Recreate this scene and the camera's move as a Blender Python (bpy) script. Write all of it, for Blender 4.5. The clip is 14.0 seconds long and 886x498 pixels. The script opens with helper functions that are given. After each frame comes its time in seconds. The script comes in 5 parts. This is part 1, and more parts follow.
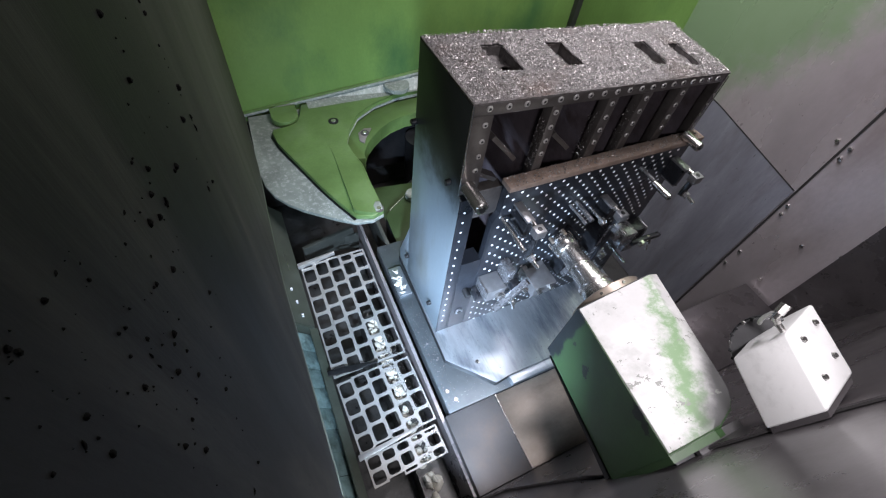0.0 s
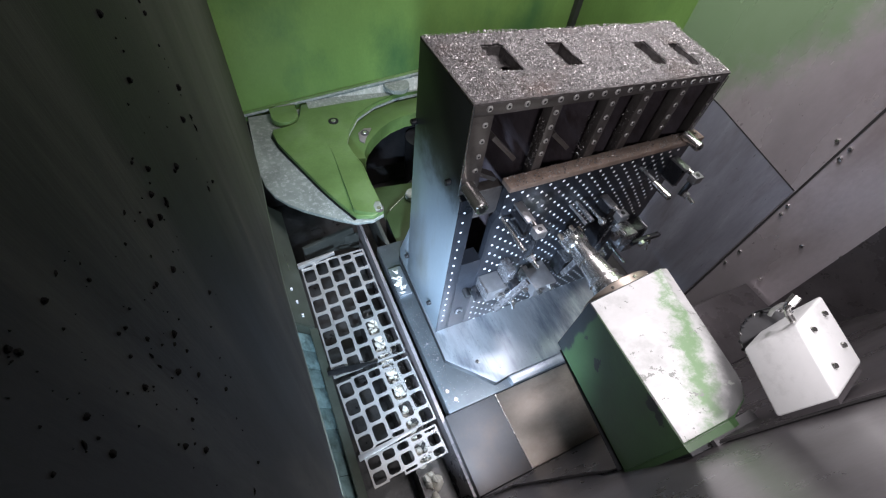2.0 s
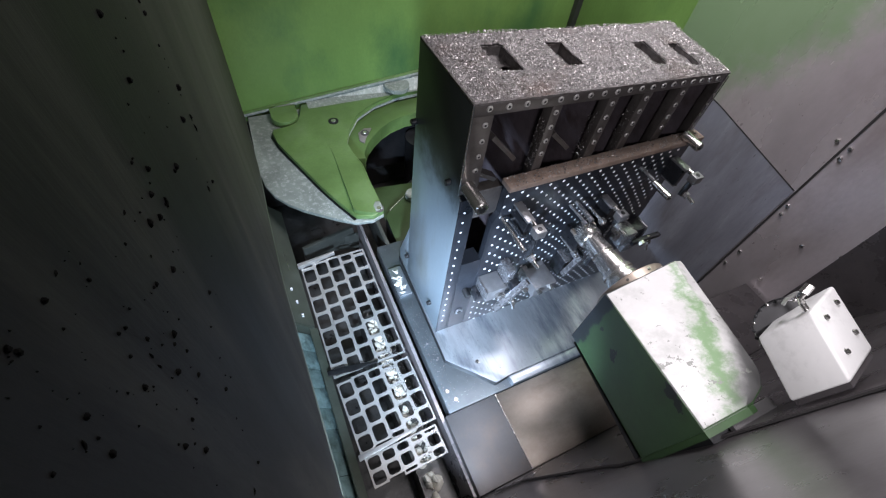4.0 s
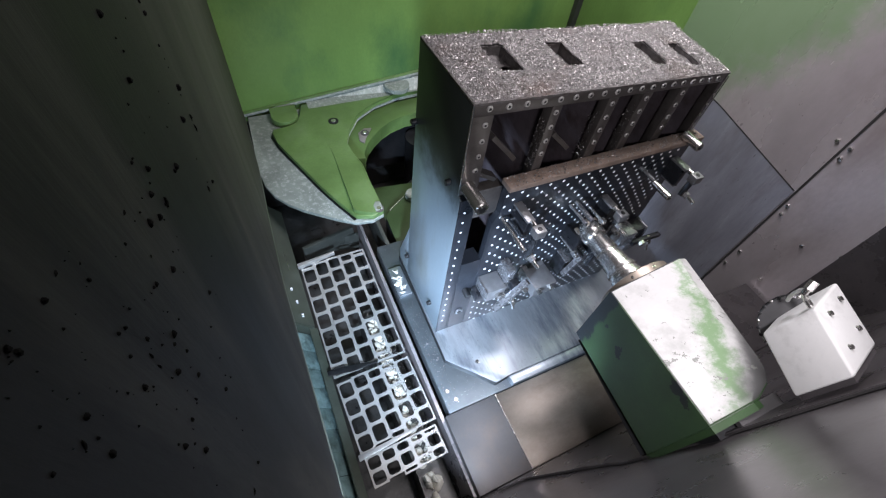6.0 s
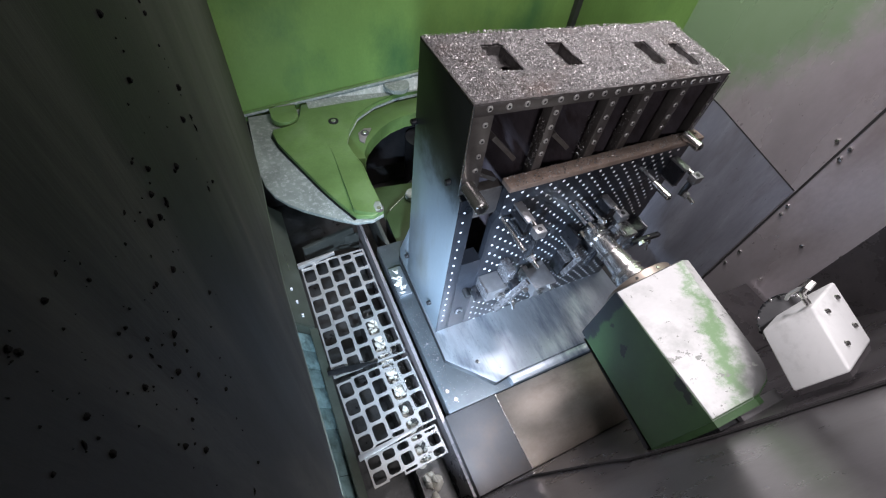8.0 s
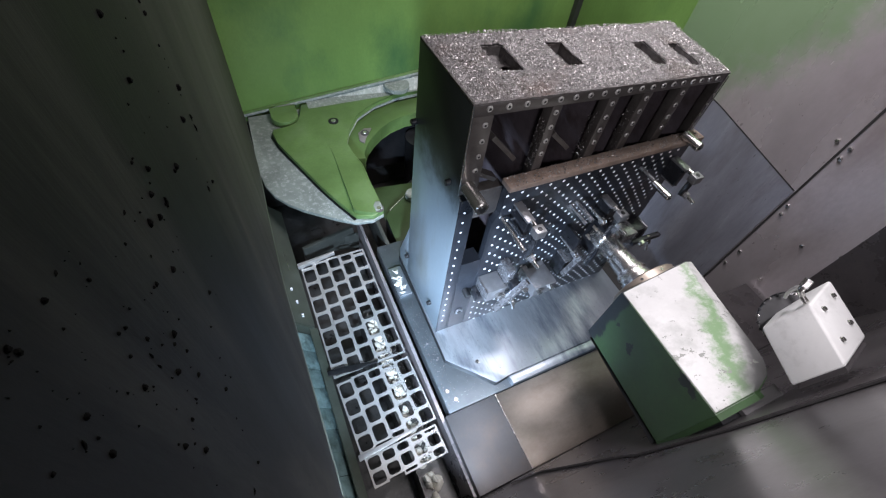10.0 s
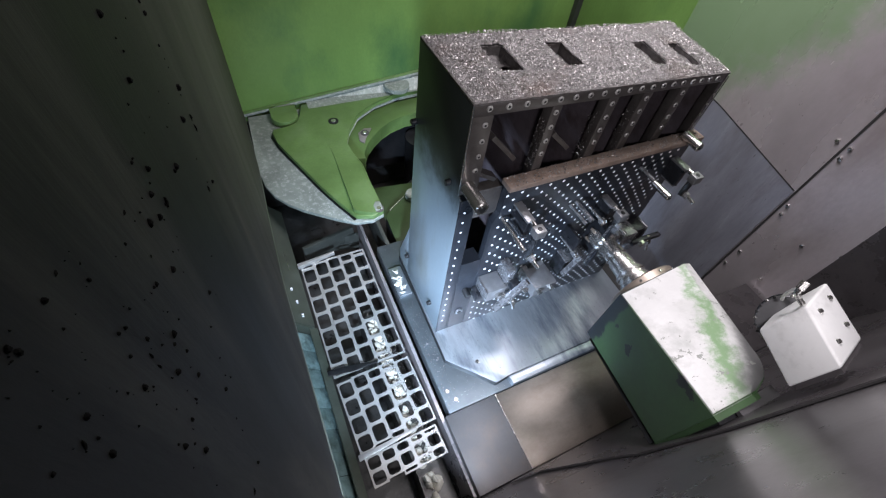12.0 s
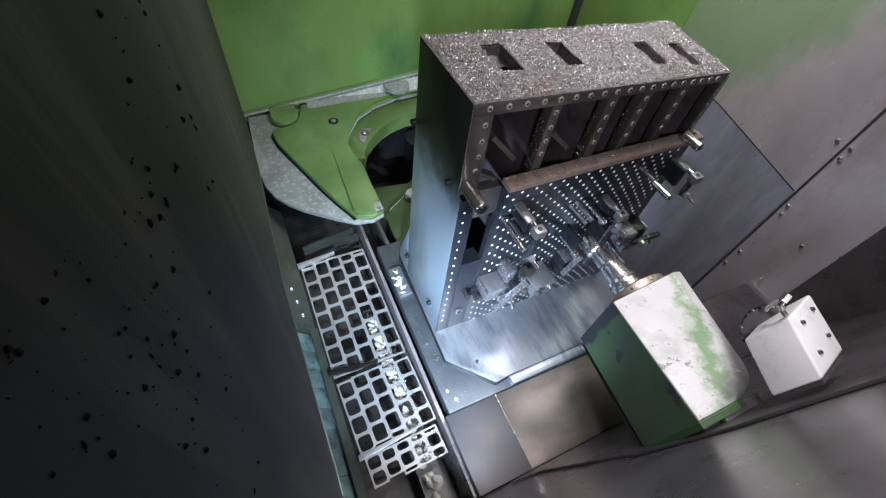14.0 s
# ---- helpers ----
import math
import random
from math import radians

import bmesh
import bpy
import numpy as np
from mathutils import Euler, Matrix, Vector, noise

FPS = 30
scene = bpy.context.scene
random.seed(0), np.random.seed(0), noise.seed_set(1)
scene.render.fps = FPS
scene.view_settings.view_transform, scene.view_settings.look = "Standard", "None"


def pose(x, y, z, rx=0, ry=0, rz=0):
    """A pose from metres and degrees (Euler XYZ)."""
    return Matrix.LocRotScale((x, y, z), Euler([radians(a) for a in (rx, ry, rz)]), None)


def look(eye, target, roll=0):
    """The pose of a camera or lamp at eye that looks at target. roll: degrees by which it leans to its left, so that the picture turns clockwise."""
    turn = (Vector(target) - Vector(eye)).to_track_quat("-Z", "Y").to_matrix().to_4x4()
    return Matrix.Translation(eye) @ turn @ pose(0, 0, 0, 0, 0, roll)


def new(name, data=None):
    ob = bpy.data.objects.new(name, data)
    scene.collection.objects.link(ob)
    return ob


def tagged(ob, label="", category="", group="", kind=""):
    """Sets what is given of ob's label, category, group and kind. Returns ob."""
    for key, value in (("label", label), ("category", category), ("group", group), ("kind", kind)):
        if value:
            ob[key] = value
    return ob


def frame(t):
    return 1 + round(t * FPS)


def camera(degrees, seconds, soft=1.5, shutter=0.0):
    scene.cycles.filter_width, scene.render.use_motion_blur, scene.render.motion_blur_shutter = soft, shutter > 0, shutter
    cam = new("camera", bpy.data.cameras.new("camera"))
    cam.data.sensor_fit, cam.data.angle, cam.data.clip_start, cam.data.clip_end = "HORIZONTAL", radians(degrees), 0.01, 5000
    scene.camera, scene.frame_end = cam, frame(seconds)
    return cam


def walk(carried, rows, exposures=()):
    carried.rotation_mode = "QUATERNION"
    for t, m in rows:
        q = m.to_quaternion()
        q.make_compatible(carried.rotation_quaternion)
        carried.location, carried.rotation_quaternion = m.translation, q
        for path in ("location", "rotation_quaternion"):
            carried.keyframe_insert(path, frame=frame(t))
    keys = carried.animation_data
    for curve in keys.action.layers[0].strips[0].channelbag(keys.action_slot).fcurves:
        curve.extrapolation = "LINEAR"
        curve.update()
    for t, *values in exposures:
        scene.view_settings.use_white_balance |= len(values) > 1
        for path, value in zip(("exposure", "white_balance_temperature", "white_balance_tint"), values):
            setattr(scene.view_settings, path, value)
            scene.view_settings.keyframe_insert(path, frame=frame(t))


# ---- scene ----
# The inside of a horizontal machining centre. x along the fixture, y along the spindle towards the back wall, z up.
EYE = (0.0, 0.0, 3.4)
cam = camera(93.31, 14.0, soft=1.2)
POSE = look(EYE, (0.32, 0.51651, 2.60576), 9.37)
walk(cam, [(0.0, POSE), (14.0, POSE)])

# ---- light ----
world = bpy.data.worlds.new("world")
scene.world = world
world.use_nodes = True
world.node_tree.nodes["Background"].inputs[0].default_value = (0.75, 0.85, 1.0, 1)
world.node_tree.nodes["Background"].inputs[1].default_value = 0.02
scene.view_settings.exposure = 0.06


def lamp(name, eye, target, size, watts, color, spread=160, size_y=None):
    data = bpy.data.lights.new(name, "AREA")
    data.shape = "RECTANGLE"
    data.size, data.size_y = size, size_y or size
    data.energy, data.color, data.spread = watts, color, radians(spread)
    ob = new(name, data)
    ob.matrix_world = look(eye, target)
    return ob


# the machine's own work lights, on the front wall above the spindle and under the roof
lamp("work_light", (0.60, -0.10, 3.30), (1.0, 0.8, 1.5), 0.20, 8.5, (1.0, 0.945, 1.0), 120, 0.10)
lamp("side_light", (-0.03, -0.08, 2.06), (0.76, 1.15, 1.22), 0.18, 39, (0.61, 0.765, 1.0), 80, 0.08)
lamp("roof_light", (1.9, 1.6, 4.10), (1.8, 1.8, 1.0), 1.6, 86, (1.0, 0.935, 1.0), 170, 0.5)


# ---- materials ----
# stain is a second tone in patches; on PLATE it paints a reflection
def material(name, color, rough=0.5, metal=0.0, vary=0.25, scale=6.0, stain=None, amount=0.4, stain_scale=3.0,
             bump=0.15, grain=60.0, stretch=(1, 1, 1), speck=None, speck_scale=30.0, speck_at=0.72, islands=0.0):
    m = bpy.data.materials.new(name)
    m.use_nodes = True
    nt = m.node_tree
    nodes, links = nt.nodes, nt.links
    shader = nodes["Principled BSDF"]
    shader.inputs["Metallic"].default_value = metal
    coord = nodes.new("ShaderNodeTexCoord")
    mapping = nodes.new("ShaderNodeMapping")
    mapping.inputs["Scale"].default_value = stretch
    links.new(coord.outputs["Object"], mapping.inputs["Vector"])

    def noise_node(sc, detail=6.0, rough_=0.6):
        n = nodes.new("ShaderNodeTexNoise")
        n.inputs["Scale"].default_value, n.inputs["Detail"].default_value = sc, detail
        n.inputs["Roughness"].default_value = rough_
        links.new(mapping.outputs[0], n.inputs["Vector"])
        return n.outputs["Fac"]

    def ramp(source, a, b):
        r = nodes.new("ShaderNodeMapRange")
        r.inputs["From Min"].default_value, r.inputs["From Max"].default_value = a, b
        links.new(source, r.inputs["Value"])
        return r.outputs[0]

    def mix(fac, a, b):
        n = nodes.new("ShaderNodeMix")
        n.data_type = "RGBA"
        if hasattr(fac, "links"):
            links.new(fac, n.inputs[0])
        else:
            n.inputs[0].default_value = fac
        for value, socket in ((a, n.inputs[6]), (b, n.inputs[7])):
            if hasattr(value, "links"):
                links.new(value, socket)
            else:
                socket.default_value = (*value, 1)
        return n.outputs[2]

    broad, fine = noise_node(scale), noise_node(grain, 4.0)
    dark = tuple(c * (1 - vary) for c in color)
    light = tuple(min(1, c * (1 + vary)) for c in color)
    out = mix(ramp(broad, 0.3, 0.7), dark, light)
    out = mix(ramp(fine, 0.2, 0.8), out, mix(0.5, out, dark))
    if stain:
        patch = nodes.new("ShaderNodeMath")
        patch.operation = "MULTIPLY"
        links.new(ramp(noise_node(stain_scale, 8.0, 0.65), 0.5, 0.68), patch.inputs[0])
        patch.inputs[1].default_value = amount
        out = mix(patch.outputs[0], out, stain)
    if speck:
        out = mix(ramp(noise_node(speck_scale, 3.0, 0.7), speck_at, speck_at + 0.03), out, speck)
    if islands:
        geo = nodes.new("ShaderNodeNewGeometry")
        out = mix(ramp(geo.outputs["Random Per Island"], 0.0, 1.0), out, tuple(min(1, c * (1 + islands)) for c in color))
    links.new(out, shader.inputs["Base Color"])
    rr = nodes.new("ShaderNodeMapRange")
    rr.inputs["To Min"].default_value, rr.inputs["To Max"].default_value = max(0.05, rough - 0.12), min(1, rough + 0.15)
    links.new(broad, rr.inputs["Value"])
    links.new(rr.outputs[0], shader.inputs["Roughness"])
    if bump:
        b = nodes.new("ShaderNodeBump")
        b.inputs["Strength"].default_value, b.inputs["Distance"].default_value = bump, 0.004
        links.new(fine, b.inputs["Height"])
        links.new(b.outputs[0], shader.inputs["Normal"])
    return m


GREEN = material("green_paint", (0.135, 0.25, 0.066), 0.36, 0, 0.28, 1.2, (0.040, 0.115, 0.045), 0.85, 0.9, 0.05, stretch=(1, 1, 0.6))
FORK_GREEN = material("fork_green_paint", (0.110, 0.195, 0.06), 0.40, 0, 0.35, 2.6, (0.17, 0.25, 0.13), 0.4, 2.2, 0.1, speck=(0.42, 0.45, 0.42), speck_scale=60.0, speck_at=0.73)
OLD_GREEN = material("oily_dark_green_paint", (0.040, 0.066, 0.024), 0.40, 0, 0.35, 5.0, (0.018, 0.026, 0.014), 0.8, 5.0, 0.1)
FORK_GREY = material("worn_fork_edge", (0.25, 0.29, 0.26), 0.55, 0.2, 0.25, 5.0, (0.55, 0.58, 0.56), 0.6, 30.0, 0.3, speck=(0.7, 0.72, 0.7), speck_scale=120.0, speck_at=0.66)
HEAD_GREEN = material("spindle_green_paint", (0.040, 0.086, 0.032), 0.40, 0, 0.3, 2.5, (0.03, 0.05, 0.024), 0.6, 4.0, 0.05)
WHITE = material("white_powder_coat", (0.64, 0.64, 0.63), 0.45, 0, 0.08, 5.0, (0.42, 0.42, 0.41), 0.6, 14.0, 0.05)
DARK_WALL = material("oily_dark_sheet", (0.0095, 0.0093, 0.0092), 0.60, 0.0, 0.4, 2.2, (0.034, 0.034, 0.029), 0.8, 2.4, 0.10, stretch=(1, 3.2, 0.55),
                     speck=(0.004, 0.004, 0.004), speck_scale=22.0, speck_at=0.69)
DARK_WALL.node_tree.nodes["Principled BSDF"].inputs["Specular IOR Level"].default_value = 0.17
SHEET = material("stained_sheet_steel", (0.36, 0.33, 0.335), 0.28, 0.4, 0.18, 1.6, (0.22, 0.18, 0.175), 0.55, 2.0, 0.04, stretch=(1, 1, 0.5))
SHEET_LIGHT = material("brushed_cover_steel", (0.125, 0.122, 0.124), 0.48, 0.5, 0.15, 3.0, (0.17, 0.14, 0.12), 0.6, 3.5, 0.05)
BROWN = material("oil_browned_cover", (0.14, 0.12, 0.10), 0.38, 0.55, 0.3, 3.0, (0.085, 0.07, 0.055), 0.8, 4.0, 0.06, stretch=(1.0, 1.8, 1.0))
# The dark streaks along y are the grid plate's blurred reflection, painted in.
PLATE = material("machined_plate_steel", (0.42, 0.465, 0.505), 0.32, 0.8, 0.25, 3.0, (0.11, 0.14, 0.18), 0.8, 2.6, 0.05, stretch=(3.2, 0.7, 1),
                 speck=(0.62, 0.66, 0.70), speck_scale=60.0, speck_at=0.71)
SIDE = material("oiled_side_steel", (0.30, 0.38, 0.44), 0.34, 0.5, 0.18, 3.0, (0.20, 0.22, 0.20), 0.7, 3.0, 0.05, stretch=(1, 1, 0.35))
FRAME = material("drilled_frame_steel", (0.115, 0.106, 0.102), 0.32, 0.6, 0.25, 8.0, (0.05, 0.042, 0.038), 0.6, 9.0, 0.15)
INNER = material("rusty_cast_inside", (0.10, 0.086, 0.098), 0.42, 0.2, 0.4, 7.0, (0.04, 0.028, 0.026), 0.75, 8.0, 0.2)
RUST = material("rust_filmed_bar", (0.26, 0.20, 0.165), 0.6, 0.3, 0.25, 12.0, (0.15, 0.09, 0.06), 0.6, 14.0, 0.3)
CHIPBED = material("bed_of_steel_chips", (0.11, 0.102, 0.100), 0.6, 0.3, 0.5, 40.0, (0.05, 0.028, 0.020), 0.8, 4.0, 0.9, 220.0)
CHIP = material("bright_steel_chips", (0.138, 0.132, 0.130), 0.40, 0.75, 0.6, 50.0, (0.06, 0.034, 0.026), 0.75, 4.0, islands=1.6, bump=0)
HOLEPLATE = material("blackened_grid_plate", (0.022, 0.025, 0.032), 0.30, 0.4, 0.3, 6.0, (0.05, 0.06, 0.075), 0.6, 5.0, 0.08)
BLACK = material("blackened_steel", (0.022, 0.023, 0.025), 0.38, 0.4, 0.3, 20.0, bump=0.1)
STEEL = material("bright_turned_steel", (0.62, 0.61, 0.59), 0.22, 0.95, 0.1, 20.0, bump=0.03)
CLAMP = material("worn_clamp_steel", (0.27, 0.275, 0.29), 0.26, 0.7, 0.3, 25.0, (0.09, 0.09, 0.105), 0.8, 26.0, 0.12)
BLOCK = material("ground_clamp_block", (0.235, 0.24, 0.25), 0.34, 0.6, 0.2, 14.0, (0.22, 0.22, 0.235), 0.7, 16.0, 0.15)
DARK_CLAMP = material("oiled_dark_clamp", (0.030, 0.032, 0.038), 0.30, 0.6, 0.3, 25.0, (0.09, 0.09, 0.10), 0.5, 30.0, 0.1)
RINGM = material("tarnished_nose_ring", (0.36, 0.31, 0.26), 0.4, 0.75, 0.15, 15.0, (0.2, 0.15, 0.11), 0.5, 12.0, 0.05)
GRATE = material("worn_grate_steel", (0.50, 0.50, 0.485), 0.34, 0.5, 0.2, 9.0, (0.32, 0.33, 0.32), 0.6, 10.0, 0.2)
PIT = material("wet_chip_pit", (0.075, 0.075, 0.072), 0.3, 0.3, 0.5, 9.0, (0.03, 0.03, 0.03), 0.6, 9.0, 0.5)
# Darker copy of the plate steel: the dark reflected there is put into its colour.
PALLET = material("dark_pallet_steel", (0.125, 0.145, 0.158), 0.36, 0.65, 0.25, 5.0, (0.10, 0.115, 0.125), 0.85, 4.0, 0.05,
                  speck=(0.62, 0.64, 0.66), speck_scale=110.0, speck_at=0.68)
PALE = material("pale_coolant_trim", (0.24, 0.37, 0.37), 0.18, 0.1, 0.45, 9.0, (0.08, 0.12, 0.11), 0.85, 11.0, 0.2)
RIM = material("bare_hole_chamfer", (0.86, 0.88, 0.90), 0.45, 0.0, 0.1, 30.0, bump=0)
DOT = material("dull_screw_head", (0.55, 0.54, 0.53), 0.35, 0.6, 0.3, 60.0, (0.1, 0.1, 0.1), 0.6, 80.0, bump=0.2)
FRONT = material("polished_front_sheet", (0.112, 0.103, 0.107), 0.28, 0.5, 0.3, 3.5, (0.05, 0.043, 0.043), 0.6, 4.0, 0.04, 70.0,
                 speck=(0.04, 0.035, 0.035), speck_scale=40.0, speck_at=0.68)
SOOT = material("black_wet_chip", (0.0055, 0.0053, 0.0052), 0.9, 0.0, bump=0)
SOOT.node_tree.nodes["Principled BSDF"].inputs["Specular IOR Level"].default_value = 0.1
CLUMP = material("pale_wet_clump", (0.66, 0.64, 0.56), 0.2, 0.0, 0.3, 30.0, (0.3, 0.29, 0.24), 0.6, 30.0, 0.3)
GREENISH = material("green_tinged_sheet", (0.085, 0.10, 0.08), 0.35, 0.3, 0.25, 6.0, (0.07, 0.085, 0.06), 0.6, 8.0, 0.1)
EAST = material("glossy_stained_sheet", (0.46, 0.42, 0.435), 0.26, 0.4, 0.20, 1.6, (0.27, 0.225, 0.22), 0.6, 2.4, 0.06, 45.0, stretch=(1, 1, 0.5),
                speck=(0.16, 0.14, 0.14), speck_scale=34.0, speck_at=0.69)
# The bluish tint puts the blue light on this grey sheet into its colour.
PANEL = material("brushed_side_panel", (0.34, 0.35, 0.41), 0.36, 0.45, 0.3, 2.2, (0.20, 0.19, 0.205), 0.65, 3.0, 0.06, 60.0, stretch=(1, 2.4, 0.45),
                 speck=(0.14, 0.13, 0.14), speck_scale=34.0, speck_at=0.69)
DRUM = material("turned_grey_steel", (0.15, 0.15, 0.155), 0.34, 0.7, 0.2, 12.0, (0.12, 0.12, 0.12), 0.6, 18.0, 0.05)
# Darker copy of the greenish sheet, with the shade put into its colour.
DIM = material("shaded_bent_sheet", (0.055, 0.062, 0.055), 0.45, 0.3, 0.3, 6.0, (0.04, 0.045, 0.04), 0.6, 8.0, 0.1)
SEAM = material("dark_joint", (0.022, 0.021, 0.021), 0.9, 0.0, bump=0)


def worn_skin():
    """White paint, worn to green in ragged patches along the shoulder line of the head, with grey chipped specks."""
    m = material("worn_white_paint", (0.53, 0.53, 0.52), 0.45, 0, 0.12, 4.0, (0.33, 0.335, 0.32), 0.8, 6.0, 0.15)
    nodes, links = m.node_tree.nodes, m.node_tree.links
    shader = nodes["Principled BSDF"]
    white = shader.inputs["Base Color"].links[0].from_socket
    coord = nodes.new("ShaderNodeTexCoord")
    split = nodes.new("ShaderNodeSeparateXYZ")
    links.new(coord.outputs["Object"], split.inputs[0])

    def maths(kind, a, b):
        n = nodes.new("ShaderNodeMath")
        n.operation = kind
        for value, socket in ((a, n.inputs[0]), (b, n.inputs[1])):
            if hasattr(value, "links"):
                links.new(value, socket)
            else:
                socket.default_value = value
        return n.outputs[0]

    def noise_at(scale, detail):
        n = nodes.new("ShaderNodeTexNoise")
        n.inputs["Scale"].default_value, n.inputs["Detail"].default_value, n.inputs["Roughness"].default_value = scale, detail, 0.7
        links.new(coord.outputs["Object"], n.inputs["Vector"])
        return n.outputs["Fac"]

    def ranged(v, a, b):
        n = nodes.new("ShaderNodeMapRange")
        n.interpolation_type = "SMOOTHSTEP"
        n.inputs["From Min"].default_value, n.inputs["From Max"].default_value = a, b
        links.new(v, n.inputs["Value"])
        return n.outputs[0]

    def mixed(fac, a, b):
        n = nodes.new("ShaderNodeMix")
        n.data_type = "RGBA"
        links.new(fac, n.inputs[0])
        links.new(a, n.inputs[6])
        n.inputs[7].default_value = (*b, 1)
        return n.outputs[2]

    # distance across the head from the line along which the white is rubbed through
    across = maths("SUBTRACT", split.outputs["X"], maths("ADD", maths("MULTIPLY", split.outputs["Y"], 0.606), 0.085))
    rough_edge = maths("MULTIPLY", maths("SUBTRACT", noise_at(9.0, 10.0), 0.5), 0.26)
    # the rubbed band grows wider towards the back
    reach = maths("SUBTRACT", 0.012, maths("MULTIPLY", split.outputs["Y"], 0.06))
    band = maths("SUBTRACT", reach, maths("ABSOLUTE", maths("ADD", across, rough_edge), 0.0))
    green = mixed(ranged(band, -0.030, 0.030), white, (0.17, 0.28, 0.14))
    # a dark patch low on the far shoulder, with an uneven edge
    far_dark = maths("ADD", maths("SUBTRACT", across, maths("MULTIPLY", split.outputs["Y"], 0.55)), maths("MULTIPLY", noise_at(7.0, 8.0), 0.16))
    grey = mixed(ranged(far_dark, 0.31, 0.44), green, (0.10, 0.10, 0.10))
    chipped = mixed(ranged(maths("ADD", noise_at(22.0, 4.0), maths("MULTIPLY", noise_at(3.0, 2.0), 0.35)), 0.80, 0.82), grey, (0.22, 0.23, 0.21))
    links.new(chipped, shader.inputs["Base Color"])
    return m


def dark_front(m):
    """Paint worn to dark metal in a ragged band along the front edge."""
    nodes, links = m.node_tree.nodes, m.node_tree.links
    shader = nodes["Principled BSDF"]
    base = shader.inputs["Base Color"].links[0].from_socket
    coord, split = nodes.new("ShaderNodeTexCoord"), nodes.new("ShaderNodeSeparateXYZ")
    links.new(coord.outputs["Object"], split.inputs[0])
    n, add, rng_, mix = nodes.new("ShaderNodeTexNoise"), nodes.new("ShaderNodeMath"), nodes.new("ShaderNodeMapRange"), nodes.new("ShaderNodeMix")
    n.inputs["Scale"].default_value, n.inputs["Detail"].default_value = 9.0, 8.0
    links.new(coord.outputs["Object"], n.inputs["Vector"])
    add.operation = "MULTIPLY_ADD"
    links.new(n.outputs["Fac"], add.inputs[0])
    add.inputs[1].default_value = 0.16
    links.new(split.outputs["Y"], add.inputs[2])
    rng_.inputs["From Min"].default_value, rng_.inputs["From Max"].default_value = 0.018, 0.034
    links.new(add.outputs[0], rng_.inputs["Value"])
    mix.data_type = "RGBA"
    links.new(rng_.outputs[0], mix.inputs[0])
    links.new(base, mix.inputs[6])
    mix.inputs[7].default_value = (0.012, 0.016, 0.018, 1)
    out = mix.outputs[2]
    # places where the paint has chipped off down to dark metal
    for at, size in (((-0.263, -0.053, -0.141), 0.030), ((-0.301, -0.216, 0.011), 0.036), ((-0.351, -0.43, 0.241), 0.040), ((-0.269, -0.093, 0.013), 0.018), ((-0.365, -0.482, 0.248), 0.034)):
        gap, sum_, edge, patch = [nodes.new("ShaderNode" + k) for k in ("VectorMath", "Math", "MapRange", "Mix")]
        gap.operation, sum_.operation, patch.data_type = "DISTANCE", "MULTIPLY_ADD", "RGBA"
        links.new(coord.outputs["Object"], gap.inputs[0])
        gap.inputs[1].default_value = at
        ragged = nodes.new("ShaderNodeTexNoise")
        ragged.inputs["Scale"].default_value, ragged.inputs["Detail"].default_value = 26.0, 5.0
        links.new(coord.outputs["Object"], ragged.inputs["Vector"])
        links.new(ragged.outputs["Fac"], sum_.inputs[0])
        sum_.inputs[1].default_value = 0.10
        links.new(gap.outputs["Value"], sum_.inputs[2])
        edge.inputs["From Min"].default_value, edge.inputs["From Max"].default_value = size + 0.038, size + 0.034
        links.new(sum_.outputs[0], edge.inputs["Value"])
        links.new(edge.outputs[0], patch.inputs[0])
        links.new(out, patch.inputs[6])
        patch.inputs[7].default_value = (0.012, 0.014, 0.014, 1)
        out = patch.outputs[2]
    links.new(out, shader.inputs["Base Color"])


dark_front(HEAD_GREEN)
HEAD_WHITE = worn_skin()


def green_worn(m):
    """Old green paint left on the sheet high up beside the back corner, worn off in ragged patches."""
    nodes, links = m.node_tree.nodes, m.node_tree.links
    shader = nodes["Principled BSDF"]
    base = shader.inputs["Base Color"].links[0].from_socket
    coord, split = nodes.new("ShaderNodeTexCoord"), nodes.new("ShaderNodeSeparateXYZ")
    links.new(coord.outputs["Object"], split.inputs[0])
    n, up, add, rng_, mix = [nodes.new("ShaderNode" + k) for k in ("TexNoise", "Math", "Math", "MapRange", "Mix")]
    n.inputs["Scale"].default_value, n.inputs["Detail"].default_value, n.inputs["Roughness"].default_value = 2.6, 9.0, 0.68
    links.new(coord.outputs["Object"], n.inputs["Vector"])
    up.operation = add.operation = "MULTIPLY_ADD"
    links.new(split.outputs["Z"], up.inputs[0])
    up.inputs[1].default_value = 0.55
    links.new(split.outputs["Y"], up.inputs[2])
    links.new(n.outputs["Fac"], add.inputs[0])
    add.inputs[1].default_value = 0.9
    links.new(up.outputs[0], add.inputs[2])
    rng_.interpolation_type = "SMOOTHSTEP"
    rng_.inputs["From Min"].default_value, rng_.inputs["From Max"].default_value, rng_.inputs["To Max"].default_value = 2.84, 3.22, 0.8
    links.new(add.outputs[0], rng_.inputs["Value"])
    mix.data_type = "RGBA"
    links.new(rng_.outputs[0], mix.inputs[0])
    links.new(base, mix.inputs[6])
    mix.inputs[7].default_value = (0.20, 0.34, 0.16, 1)
    links.new(mix.outputs[2], shader.inputs["Base Color"])


green_worn(EAST)


